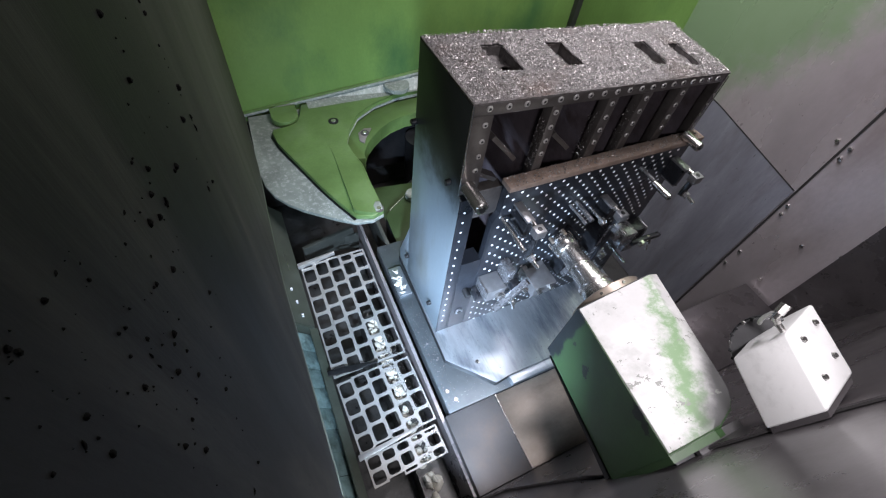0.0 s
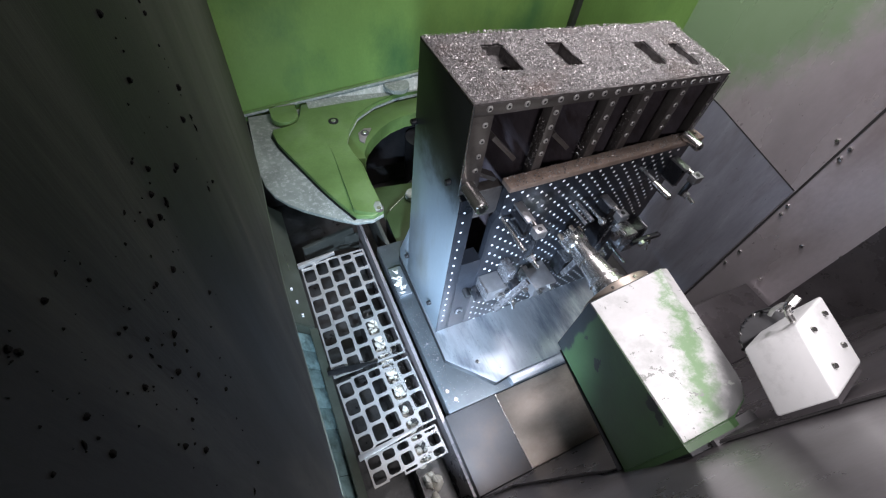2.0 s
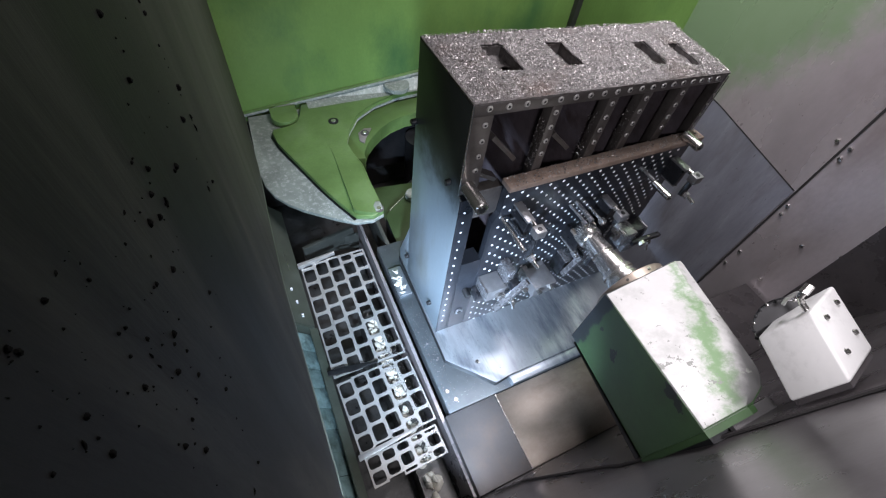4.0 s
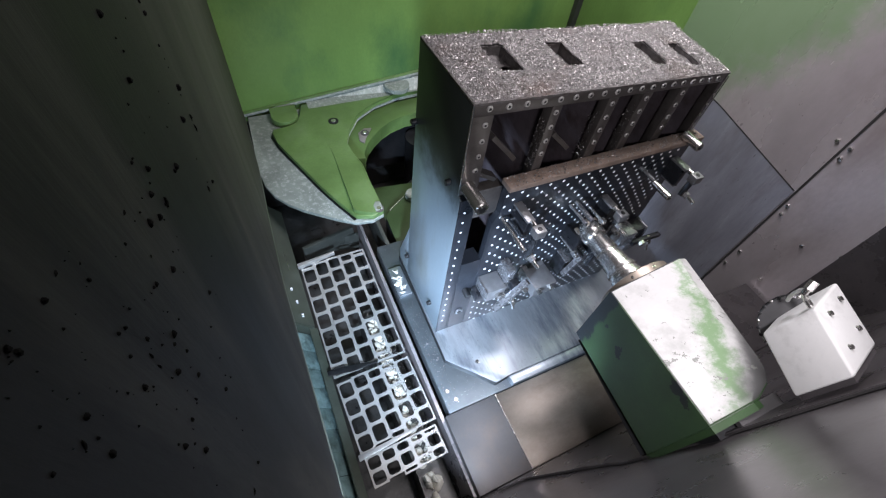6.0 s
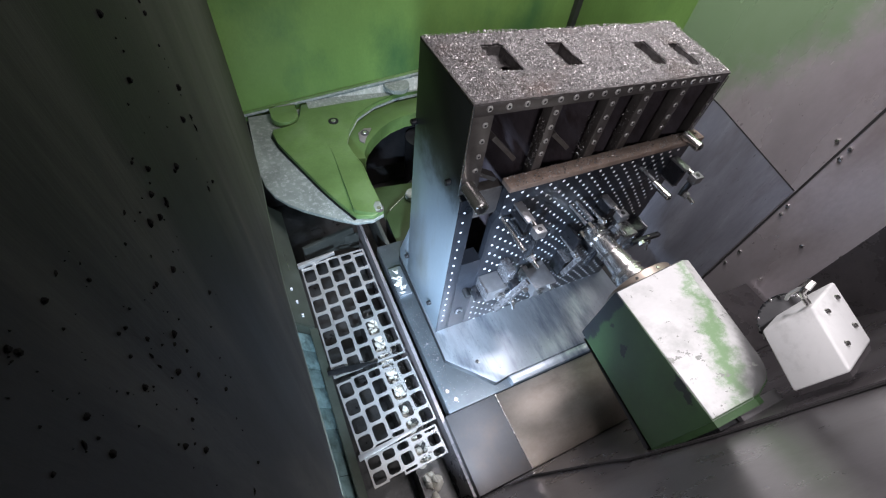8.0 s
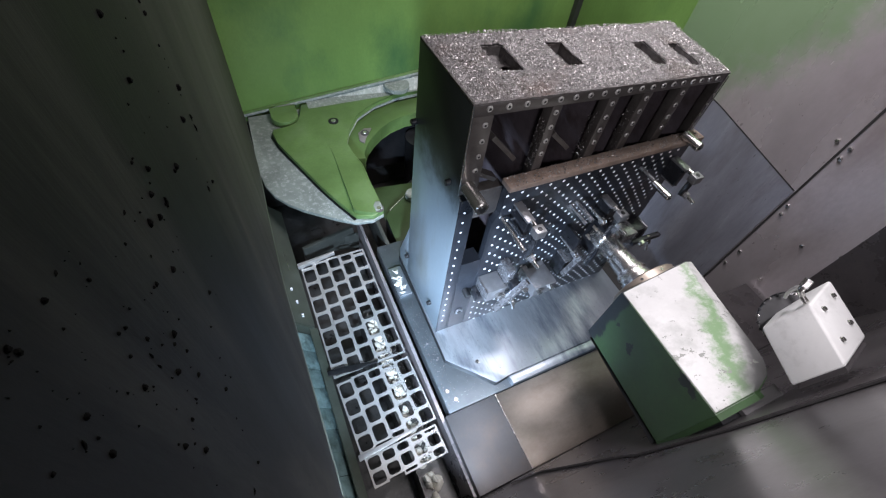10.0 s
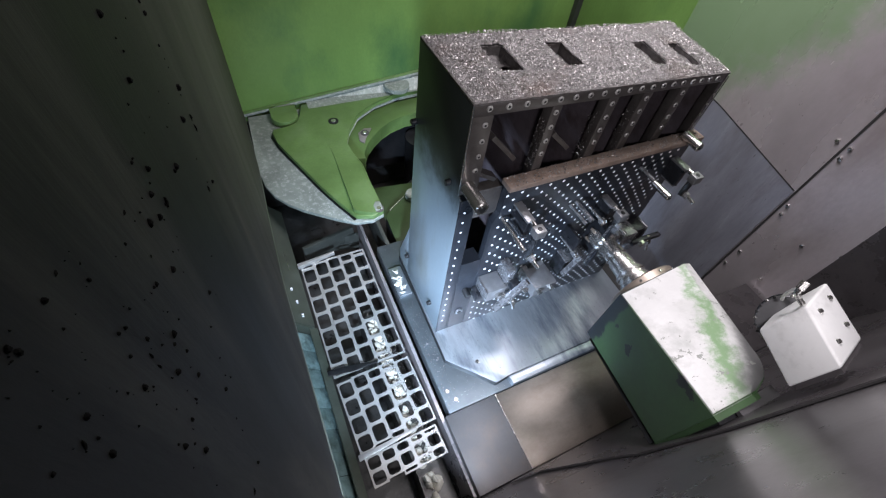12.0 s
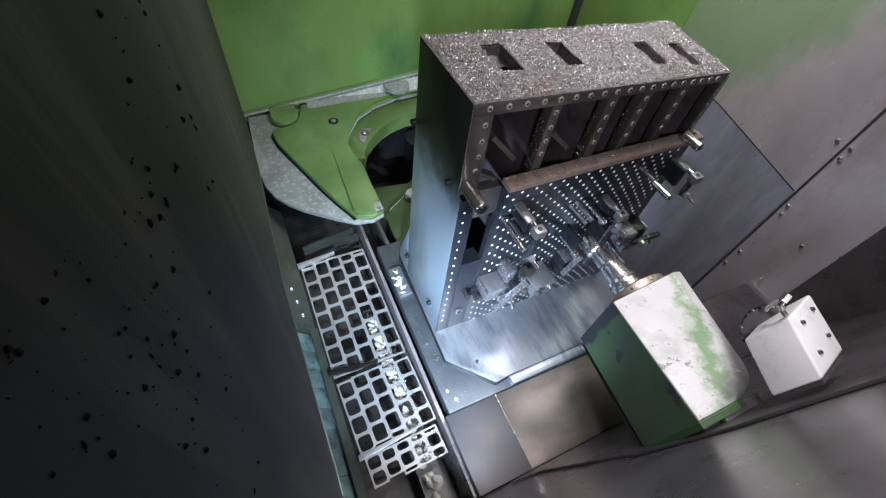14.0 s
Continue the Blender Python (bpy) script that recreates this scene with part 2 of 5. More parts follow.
def dark_above(m):
    """A dark tone on the upper part of the side plate, with a blotchy lower edge."""
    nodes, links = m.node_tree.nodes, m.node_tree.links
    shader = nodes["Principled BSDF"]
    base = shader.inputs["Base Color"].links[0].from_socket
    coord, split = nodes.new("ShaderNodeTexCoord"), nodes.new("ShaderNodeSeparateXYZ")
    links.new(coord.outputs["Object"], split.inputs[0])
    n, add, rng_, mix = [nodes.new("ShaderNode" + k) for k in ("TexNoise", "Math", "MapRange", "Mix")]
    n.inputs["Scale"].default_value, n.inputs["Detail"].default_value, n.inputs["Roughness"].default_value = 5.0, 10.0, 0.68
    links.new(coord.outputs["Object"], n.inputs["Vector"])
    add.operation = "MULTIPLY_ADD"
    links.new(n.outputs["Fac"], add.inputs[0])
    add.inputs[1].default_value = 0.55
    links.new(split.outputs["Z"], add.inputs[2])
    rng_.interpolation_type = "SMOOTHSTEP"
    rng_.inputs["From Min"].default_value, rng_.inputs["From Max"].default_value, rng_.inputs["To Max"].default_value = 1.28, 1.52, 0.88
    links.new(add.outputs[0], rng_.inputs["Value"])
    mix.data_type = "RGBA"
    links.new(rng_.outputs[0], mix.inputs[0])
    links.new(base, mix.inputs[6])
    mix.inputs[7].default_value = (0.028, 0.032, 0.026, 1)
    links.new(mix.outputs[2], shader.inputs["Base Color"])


dark_above(SIDE)


def far_sheen(m):
    """Pale reflected light put into the colour on the far half of the dark sheet, in upright streaks."""
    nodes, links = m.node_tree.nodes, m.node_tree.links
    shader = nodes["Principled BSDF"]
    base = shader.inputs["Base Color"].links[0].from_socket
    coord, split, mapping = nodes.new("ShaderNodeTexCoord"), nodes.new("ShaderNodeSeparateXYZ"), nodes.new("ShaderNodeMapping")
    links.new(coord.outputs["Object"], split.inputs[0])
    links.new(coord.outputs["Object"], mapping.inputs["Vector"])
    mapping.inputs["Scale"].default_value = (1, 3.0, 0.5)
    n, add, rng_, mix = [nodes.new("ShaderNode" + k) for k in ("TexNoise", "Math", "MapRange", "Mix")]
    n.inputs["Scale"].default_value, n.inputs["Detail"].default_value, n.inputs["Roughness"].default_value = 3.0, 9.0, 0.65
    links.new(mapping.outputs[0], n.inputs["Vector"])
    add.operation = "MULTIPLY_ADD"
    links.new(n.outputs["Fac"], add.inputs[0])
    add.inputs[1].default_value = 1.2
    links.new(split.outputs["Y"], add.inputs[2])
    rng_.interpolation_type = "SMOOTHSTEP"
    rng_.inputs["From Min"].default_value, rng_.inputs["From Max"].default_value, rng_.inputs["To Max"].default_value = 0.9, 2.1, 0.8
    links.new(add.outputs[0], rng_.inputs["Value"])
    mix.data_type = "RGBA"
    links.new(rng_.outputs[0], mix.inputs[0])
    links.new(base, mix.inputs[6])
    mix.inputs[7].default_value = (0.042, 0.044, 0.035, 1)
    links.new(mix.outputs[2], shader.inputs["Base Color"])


far_sheen(DARK_WALL)


# ---- mesh helpers ----
def box(bm, x0, y0, z0, x1, y1, z1, bevel=0.0):
    made = bmesh.ops.create_cube(bm, size=1.0)["verts"]
    bmesh.ops.transform(bm, matrix=Matrix.Translation(((x0 + x1) / 2, (y0 + y1) / 2, (z0 + z1) / 2))
                        @ Matrix.Diagonal((abs(x1 - x0), abs(y1 - y0), abs(z1 - z0), 1)), verts=made)
    if bevel:
        edges = list({e for v in made for e in v.link_edges})
        bmesh.ops.bevel(bm, geom=edges, offset=bevel, segments=2, affect="EDGES", profile=0.5)
    return made


def rod(bm, a, b, r, r2=None, n=20, cap=0.0):
    """A round bar from a to b, with chamfered ends where cap is given."""
    a, b = Vector(a), Vector(b)
    axis = (b - a).normalized()
    turn = axis.to_track_quat("Z", "Y").to_matrix()
    r2 = r if r2 is None else r2
    stations = [(0, r - cap), (cap, r), ((b - a).length - cap, r2), ((b - a).length, r2 - cap)] if cap else [(0, r), ((b - a).length, r2)]
    rings = []
    for d, rad in stations:
        rings.append([bm.verts.new(a + axis * d + turn @ Vector((rad * math.cos(2 * math.pi * k / n), rad * math.sin(2 * math.pi * k / n), 0)))
                      for k in range(n)])
    for lo, hi in zip(rings, rings[1:]):
        for k in range(n):
            bm.faces.new((lo[k], lo[(k + 1) % n], hi[(k + 1) % n], hi[k]))
    bm.faces.new(rings[0][::-1])
    bm.faces.new(rings[-1])


def prism(bm, outline, axis, lo, hi, bevel=0.0):
    """An outline of (a, b) pairs pushed along an axis from lo to hi; the pairs fill the other two axes in order."""
    def place(p, d):
        v = list(p)
        v.insert("xyz".index(axis), d)
        return bm.verts.new(v)
    low, high = [place(p, lo) for p in outline], [place(p, hi) for p in outline]
    n = len(outline)
    faces = [bm.faces.new(low[::-1]), bm.faces.new(high)]
    faces += [bm.faces.new((low[k], low[(k + 1) % n], high[(k + 1) % n], high[k])) for k in range(n)]
    if bevel:
        edges = list({e for f in faces for e in f.edges})
        bmesh.ops.bevel(bm, geom=edges, offset=bevel, segments=2, affect="EDGES", profile=0.5)


def part(name, bm, mat, parent=None, label="", smooth=True, bend=None):
    bmesh.ops.recalc_face_normals(bm, faces=bm.faces)
    if bend:
        for v in bm.verts:
            v.co = bend(v.co)
    me = bpy.data.meshes.new(name)
    if parent is not None:
        base = parent.matrix_world.translation if parent.parent is None else parent.parent.matrix_basis.translation + parent.matrix_basis.translation
        bmesh.ops.translate(bm, vec=-base, verts=bm.verts)
    bm.to_mesh(me)
    bm.free()
    me.materials.append(mat)
    if smooth:
        for p in me.polygons:
            p.use_smooth = True
        me.set_sharp_from_angle(angle=radians(35))
    ob = new(name, me)
    if parent is not None:
        ob.parent = parent
    if label:
        tagged(ob, label)
    return ob


def thing(name, at, label, category, group="", kind=""):
    ob = new(name)
    ob.location = at
    ob.matrix_world = Matrix.Translation(at)
    ob.empty_display_size = 0.05
    return tagged(ob, label, category, group, kind)


def single(name, build, mat, label, category, kind="", group=""):
    bm = bmesh.new()
    build(bm)
    return tagged(part(name, bm, mat), label, category, group, kind)


def screw_into(parent, at, way, r=0.011, h=0.008, mat=None, name="screw", socket=0.0):
    bm = bmesh.new()
    at, way = Vector(at), Vector(way)
    rod(bm, at - way * 0.002, at + way * h, r, r * 0.75, 14)
    head = part(name, bm, mat or STEEL, parent)
    if socket:
        bm = bmesh.new()
        rod(bm, at + way * h, at + way * (h + 0.0008), r * socket, n=10)
        part("socket", bm, BLACK, head)
    return head


# ---- enclosure ----
# lower edge of the dark sheet beside the lens, (y, z)
WEST_EDGE = [(-0.1, 1.90), (0.20, 1.76), (0.47, 1.80), (0.60, 1.86), (0.80, 1.90), (1.0, 1.94), (1.28, 1.83), (1.65, 1.67), (2.10, 1.43), (2.53, 1.22), (3.3, 1.13)]


def enclosure():
    S = "structure"
    single("floor", lambda bm: box(bm, -0.6, -0.9, 0.0, 3.5, 3.8, 0.05), PIT, "dark oily machine bed under the grate and table", "floor", S)
    single("wall_north", lambda bm: box(bm, -0.4, 3.3, 0.05, 3.3, 3.36, 4.2), GREEN, "smooth green painted back wall with oil streaks", "wall", S)
    # dark sheet added over the green wall for the shade below the arm
    single("shade_sheet_north", lambda bm: box(bm, -0.3, 3.262, 0.06, 3.08, 3.2985, 1.09), PIT, "dark sheet put in for the shade under the pallet arm", "wall", S)
    single("wall_east_recess", lambda bm: box(bm, 3.09, 2.06, 0.05, 3.15, 3.3, 4.2), GREEN, "green painted recessed side wall", "wall", S)
    east = single("wall_east", lambda bm: box(bm, 3.0, -0.9, 0.05, 3.086, 2.06, 4.2), EAST, "oil-stained grey sheet steel side wall", "wall", S)
    # the panel below the level joint stands a little proud of the wall
    bm = bmesh.new()
    prism(bm, [(0.742, 0.06), (2.05, 0.06), (2.05, 1.93), (1.448, 1.846), (0.742, 1.716)], "x", 2.994, 2.9995)
    part("panel", bm, PANEL, east, "grey brushed sheet panel")
    bm = bmesh.new()
    prism(bm, [(0.742, 1.7165), (1.448, 1.8465), (2.05, 1.9305), (2.05, 1.937), (1.448, 1.853), (0.742, 1.723)], "x", 2.9932, 2.9995)
    part("joint", bm, SEAM, east)
    bm = bmesh.new()
    box(bm, 2.9965, 0.722, 0.3, 2.9995, 0.735, 4.0)
    part("joint", bm, SEAM, east)
    # darker strip on the part of the wall nearest the front
    bm = bmesh.new()
    box(bm, 2.985, -0.9, 0.3, 2.9995, 0.285, 4.0)
    part("dark_strip", bm, FRONT, east)
    for y, z in ((0.69, 1.135), (0.70, 0.98), (0.70, 1.62), (0.69, 1.55), (0.46, 1.09), (0.464, 1.48), (0.70, 2.09), (0.70, 2.02), (0.78, 2.09), (0.28, 1.59), (0.45, 0.75)):
        screw_into(east, (2.9995, y, z), (-1, 0, 0), 0.014, 0.012)
    single("ceiling", lambda bm: box(bm, -0.4, -0.9, 4.2, 3.3, 3.4, 4.25), SHEET, "grey sheet steel machine roof", "ceiling", S)
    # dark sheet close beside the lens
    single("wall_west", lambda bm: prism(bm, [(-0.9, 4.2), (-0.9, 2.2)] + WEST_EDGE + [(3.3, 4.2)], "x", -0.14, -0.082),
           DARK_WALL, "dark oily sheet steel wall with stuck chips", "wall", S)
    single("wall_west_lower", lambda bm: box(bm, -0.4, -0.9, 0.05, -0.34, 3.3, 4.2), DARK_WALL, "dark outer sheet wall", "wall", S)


def y_at(z):
    """The front wall's face: nearly upright, with a skirt that runs out to the way covers."""
    return -0.165 - 0.09 * (z - 2.5) if z > 1.6 else -0.084 + 0.25 * (1.6 - z)


def small_trim():
    single("cover_joint", lambda bm: box(bm, 0.8153, 0.074, 0.99, 0.8177, 0.494, 1.0015), STEEL, "bright bare edge between two way covers", "trim", "structure")
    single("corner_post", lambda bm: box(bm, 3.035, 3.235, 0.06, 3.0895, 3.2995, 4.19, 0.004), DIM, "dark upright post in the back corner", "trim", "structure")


def wall_lip():
    bm = bmesh.new()
    path = WEST_EDGE
    for (ya, za), (yb, zb) in zip(path, path[1:]):
        rod(bm, (-0.090, ya, za), (-0.090, yb, zb), 0.012, n=12)
    tagged(part("wall_edge_lip", bm, GREENISH), "worn rolled edge of the dark sheet wall", "trim", "", "structure")


def front_wall():
    # slightly leaning sheet wall through which the spindle carrier travels
    S = "structure"
    single("wall_south", lambda bm: prism(bm, [(y_at(z) - d, z) for d, zs in ((0, (0.8, 1.6, 4.2)), (0.05, (4.2, 1.6, 0.8))) for z in zs], "x", -0.4, 3.0),
           FRONT, "grey sheet steel front wall", "wall", S)
    for x0, x1, y0, z, mat, label in ((0.50, 0.815, 0.072, 1.0, SHEET_LIGHT, "grey brushed steel way cover before the table"),
                                      (0.818, 1.95, 0.072, 0.996, BROWN, "oil-browned steel way cover before the table"),
                                      (1.955, 2.98, 0.072, 0.992, FRONT, "dark grey steel way cover beside the wall")):
        bm = bmesh.new()
        box(bm, x0, y0, 0.93, x1, 0.495, z, 0.004)
        tagged(part("way_cover", bm, mat), label, "way cover", "", S)


def slide_plate():
    """The cover sheet that slides along the front wall with the carrier."""
    p = thing("slide_plate", SLIDE, "grey sliding cover sheet on the front wall", "cover sheet")
    bm = bmesh.new()
    edge = [(0.47, 1.045), (0.60, 1.106), (0.717, 1.314), (0.83, 1.524), (0.85, 1.6), (0.92, 2.07), (1.0, 2.308), (1.054, 2.494), (1.20, 3.3)]
    # strips between level lines, so that the sheet follows the bend of the wall
    levels = [z for _, z in edge]
    def reach(z):
        for (xa, za), (xb, zb) in zip(edge, edge[1:]):
            if za <= z <= zb:
                return xa + (xb - xa) * (z - za) / (zb - za)
        return edge[-1][0]
    rows_ = [[bm.verts.new((x, y_at(z) + d, z)) for x, d in ((2.6, 0.004), (reach(z), 0.004), (reach(z), 0.012), (2.6, 0.012))] for z in levels]
    for lo, hi in zip(rows_, rows_[1:]):
        for k in range(4):
            bm.faces.new((lo[k], lo[(k + 1) % 4], hi[(k + 1) % 4], hi[k]))
    bm.faces.new(rows_[0][::-1])
    bm.faces.new(rows_[-1])
    part("sheet", bm, FRONT, p)
    bm = bmesh.new()
    rows_ = [[bm.verts.new((reach(z) + x, y_at(z) + d, z)) for x, d in ((-0.004, 0.003), (-0.001, 0.003), (-0.001, 0.008), (-0.004, 0.008))] for z in levels]
    for lo, hi in zip(rows_, rows_[1:]):
        for k in range(4):
            bm.faces.new((lo[k], lo[(k + 1) % 4], hi[(k + 1) % 4], hi[k]))
    bm.faces.new(rows_[0][::-1])
    bm.faces.new(rows_[-1])
    part("wiper_lip", bm, SEAM, p, "black wiper lip along the sheet edge")
    return p


def stuck_chips():
    """Dark chips and drops stuck on the sheet close beside the lens."""
    rng = random.Random(11)
    verts, faces = [], []
    for _ in range(3600):
        a, b = rng.uniform(-0.5, 1.45), rng.uniform(-1.35, 1.2)
        y, z = 0.10 * math.tan(min(a, 1.4)), 3.4 + 0.11 * math.tan(b)
        if not (-0.2 < y < 1.6 and 2.35 < z < 4.1) or (y > 0.5 and z < 2.1 + 0.0):
            continue
        # they gather in loose swarms
        if noise.noise(Vector((a * 2.2, b * 2.2, 4.0))) < rng.uniform(-0.25, 0.55):
            continue
        d = math.hypot(0.082, y, z - 3.4)
        r = d * rng.choice((0.0012, 0.0015, 0.0015, 0.002, 0.002, 0.003, 0.003, 0.004, 0.005, 0.0075))
        ang, long = rng.uniform(0, 3.14), rng.choice((1.0, 1.1, 1.2, 1.3, 1.5, 3.0))
        n, base = 7, len(verts)
        verts.append((-0.0815 + r * 0.9, y, z))
        for size, rise in ((0.75, 0.65), (1.0, 0.0)):
            for k in range(n):
                t, q = 2 * math.pi * k / n, size * r * rng.uniform(0.65, 1.15)
                u, w = q * long * math.cos(t), q * math.sin(t)
                verts.append((-0.0818 + r * rise, y + u * math.cos(ang) - w * math.sin(ang), z + u * math.sin(ang) + w * math.cos(ang)))
        for k in range(n):
            a, b = base + 1 + k, base + 1 + (k + 1) % n
            faces += [(base, a, b), (a, a + n, b + n, b)]
    me = bpy.data.meshes.new("stuck_chips")
    me.from_pydata(verts, [], faces)
    me.materials.append(SOOT)
    tagged(new("stuck_chips", me), "black chips and drops stuck on the dark wall", "chips", "", "stuff")


# ---- table and fixture ----
FX = (0.645, 1.0, 1.034)


def lean(v):
    h = v.z - 1.034
    return Vector((v.x + 0.16 * max(0, v.y - 1.0) * max(0, v.x - 1.0), v.y, v.z - 0.061 * max(0.0, (h - 1.1) / 0.48) * (v.x - 0.645)))


def table():
    t = thing("rotary_table", (1.28, 1.1, 0.86), "silver machined rotary pallet with a clipped base plate", "machine table")
    bm = bmesh.new()
    prism(bm, [(0.53, 0.50), (2.0, 0.50), (2.0, 1.75), (0.53, 1.75)], "z", 0.88, 0.985, 0.006)
    part("pallet", bm, PALLET, t)
    bm = bmesh.new()
    prism(bm, [(0.645, 1.6), (0.628, 0.78), (0.85, 0.545), (0.94, 0.5565), (1.90, 0.5565), (1.97, 0.78), (1.97, 1.6)], "z", 0.986, 1.032, 0.003)
    part("base_plate", bm, PLATE, t)
    # black band laid over the plate's side, its shade put into the colour
    bm = bmesh.new()
    prism(bm, [(0.6425, 1.6), (0.6255, 0.779), (0.8485, 0.5428), (0.9385, 0.5540), (0.95, 0.60), (1.0, 1.6)], "z", 0.9855, 1.029)
    part("edge_shade", bm, BLACK, t, "black band that shades the cut edge of the base plate")
    bm = bmesh.new()
    prism(bm, [(0.94, 0.5005), (1.9, 0.5005), (1.9, 0.5555), (0.935, 0.5525)], "z", 0.9865, 1.034, 0.003)
    part("front_rail", bm, PLATE, t)
    bm = bmesh.new()
    rod(bm, (1.28, 1.1, 0.05), (1.28, 1.1, 0.88), 0.5, n=48)
    part("pedestal", bm, SHEET, t)
    bm = bmesh.new()
    box(bm, 0.535, 1.30, 0.986, 0.625, 1.53, 1.004, 0.004)
    part("lug", bm, PLATE, t, "speckled bare lug")
    for x, y, z in ((0.80, 0.70, 1.032), (0.57, 0.62, 0.985), (0.60, 0.56, 0.985)):
        screw_into(t, (x, y, z), (0, 0, 1), 0.015, 0.006)


def fixture():
    f = thing("clamping_fixture", FX, "tall steel clamping tower covered with metal chips, standing on the pallet", "fixture")
    x0, x1, y0, y1, z0, z1 = 0.645, 1.923, 1.0, 1.45, 1.034, 2.622
    # side walls
    bm = bmesh.new()
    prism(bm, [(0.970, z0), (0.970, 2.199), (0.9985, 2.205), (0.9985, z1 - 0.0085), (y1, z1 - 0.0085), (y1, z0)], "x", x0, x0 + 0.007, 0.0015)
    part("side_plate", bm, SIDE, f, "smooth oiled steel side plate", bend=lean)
    bm = bmesh.new()
    box(bm, x1 - 0.02, y0 + 0.002, z0, x1, y1, z1 - 0.008, 0.003)
    part("side_plate", bm, INNER, f, bend=lean)
    bm = bmesh.new()
    box(bm, x0 + 0.02, y1 - 0.03, z0, x1 - 0.02, y1, z1 - 0.008)
    part("back_plate", bm, INNER, f, bend=lean)
    # top plate with four slots, covered by chips
    slots = [(0.847, 0.943, 1.165, 1.345), (1.135, 1.213, 1.155, 1.33), (1.555, 1.625, 1.11, 1.285), (1.735, 1.80, 1.08, 1.25)]
    xs = sorted({x0, x1 + 0.0} | {v for s in slots for v in s[:2]})
    bm = bmesh.new()
    for a, b in zip(xs, xs[1:]):
        inside = [s for s in slots if s[0] == a]
        if inside:
            box(bm, a, y0, z1 - 0.008, b, inside[0][2], z1)
            box(bm, a, inside[0][3], z1 - 0.008, b, y1, z1)
        else:
            box(bm, a, y0, z1 - 0.008, b, y1, z1)
    bmesh.ops.remove_doubles(bm, verts=bm.verts, dist=1e-5)
    part("top_plate", bm, CHIPBED, f, "top plate under a layer of steel chips", smooth=False, bend=lean)
    for a, b, c, d in slots:
        bm = bmesh.new()
        for v in ((a - 0.006, c - 0.006, a, d + 0.006), (b, c - 0.006, b + 0.006, d + 0.006), (a, c - 0.006, b, c), (a, d, b, d + 0.006)):
            box(bm, v[0], v[1], z1 - 0.055, v[2], v[3], z1 - 0.0085)
        part("slot_wall", bm, CHIPBED, f, bend=lean)
    for (a, b, c, d), deep, part_of in zip(slots, (0.050, 0.054, 0.040, 0.034), (0.5, 1.0, 1.0, 1.0)):
        bm = bmesh.new()
        bmesh.ops.create_grid(bm, x_segments=8, y_segments=14, size=0.5)
        for v in bm.verts:
            u, w = v.co.x + 0.5, v.co.y + 0.5
            v.co = Vector((a + 0.0005 + (b - a - 0.001) * u, c + 0.0005 + (d - c - 0.001) * (1 - w * part_of), z1 - deep))
            rim = 1 - min(u, 1 - u, w, 1 - w) * 2
            v.co.z += 0.010 * rim ** 3 + 0.008 * noise.noise(v.co * 28)
        part("chip_fill", bm, CHIPBED, f, "loose chips caked in the slot", bend=lean)
    # ribs of the front grid
    ribs = [(x0 + 0.0075, 0.735), (0.983, 1.027), (1.254, 1.304), (1.437, 1.488), (1.65, 1.70), (1.892, x1 - 0.02)]
    for a, b in ribs:
        bm = bmesh.new()
        box(bm, a, y0, 2.20, b, y0 + 0.05, z1 - 0.052, 0.003)
        part("front_rib", bm, FRAME, f, bend=lean)
    for a, b in ribs[1:-1]:
        bm = bmesh.new()
        box(bm, a + 0.012, y0 + 0.05, 1.2, b - 0.012, y1 - 0.03, z1 - 0.008)
        part("inner_web", bm, INNER, f, bend=lean)
    for xa, za, xb, zb in ((0.77, 2.43, 0.90, 2.29), (1.06, 2.38, 1.17, 2.28), (0.72, 2.27, 0.83, 2.20)):
        bm = bmesh.new()
        prism(bm, [(xa, za), (xb, zb), (xb + 0.012, zb + 0.015), (xa + 0.012, za + 0.015)], "y", y0 + 0.03, y0 + 0.075)
        part("brace", bm, FRAME, f, "slanting dark brace")
    bm = bmesh.new()
    box(bm, x0 + 0.0075, y0, z1 - 0.052, x1 - 0.02, y0 + 0.06, z1 - 0.0085, 0.002)
    part("top_rail", bm, FRAME, f, bend=lean)
    for a, b in (((x0 + 0.001, y0 + 0.002, z1 + 0.001), (x0 + 0.001, y1, z1 + 0.001)), ((x1 + 0.001, y0 - 0.001, z1 - 0.02), (x1 + 0.001, y0 - 0.001, 2.26)),
                 ((x0 + 0.001, y0 - 0.0015, z1 - 0.012), (x0 + 0.001, y0 - 0.0015, 2.30))):
        bm = bmesh.new()
        rod(bm, a, b, 0.0025 if a[2] < z1 else 0.0013, n=8)
        part("bare_edge", bm, STEEL, f, "bare bright edge", bend=lean)
    # left rail with its slot and lower face
    bm = bmesh.new()
    box(bm, x0 + 0.0075, 0.968, z0, 0.72, y0 + 0.05, 2.199, 0.003)
    part("left_rail", bm, HOLEPLATE, f, bend=lean)
    # strip added to keep the side plate's lit front edge dark
    bm = bmesh.new()
    box(bm, x0 - 0.001, 0.9660, z0, x0 + 0.0072, 0.9695, 2.199)
    part("corner_strip", bm, HOLEPLATE, f, "added dark strip over the lit front edge of the side plate", bend=lean)
    bm = bmesh.new()
    prism(bm, [(0.7205, z0), (0.83, z0), (0.83, 1.72), (0.7205, 1.72)], "y", 0.968, y0 + 0.05)
    part("lower_face", bm, HOLEPLATE, f, bend=lean)
    bm = bmesh.new()
    box(bm, 0.7205, y0, 2.03, 0.86, y0 + 0.05, 2.199, 0.003)
    part("upper_face", bm, FRAME, f, bend=lean)
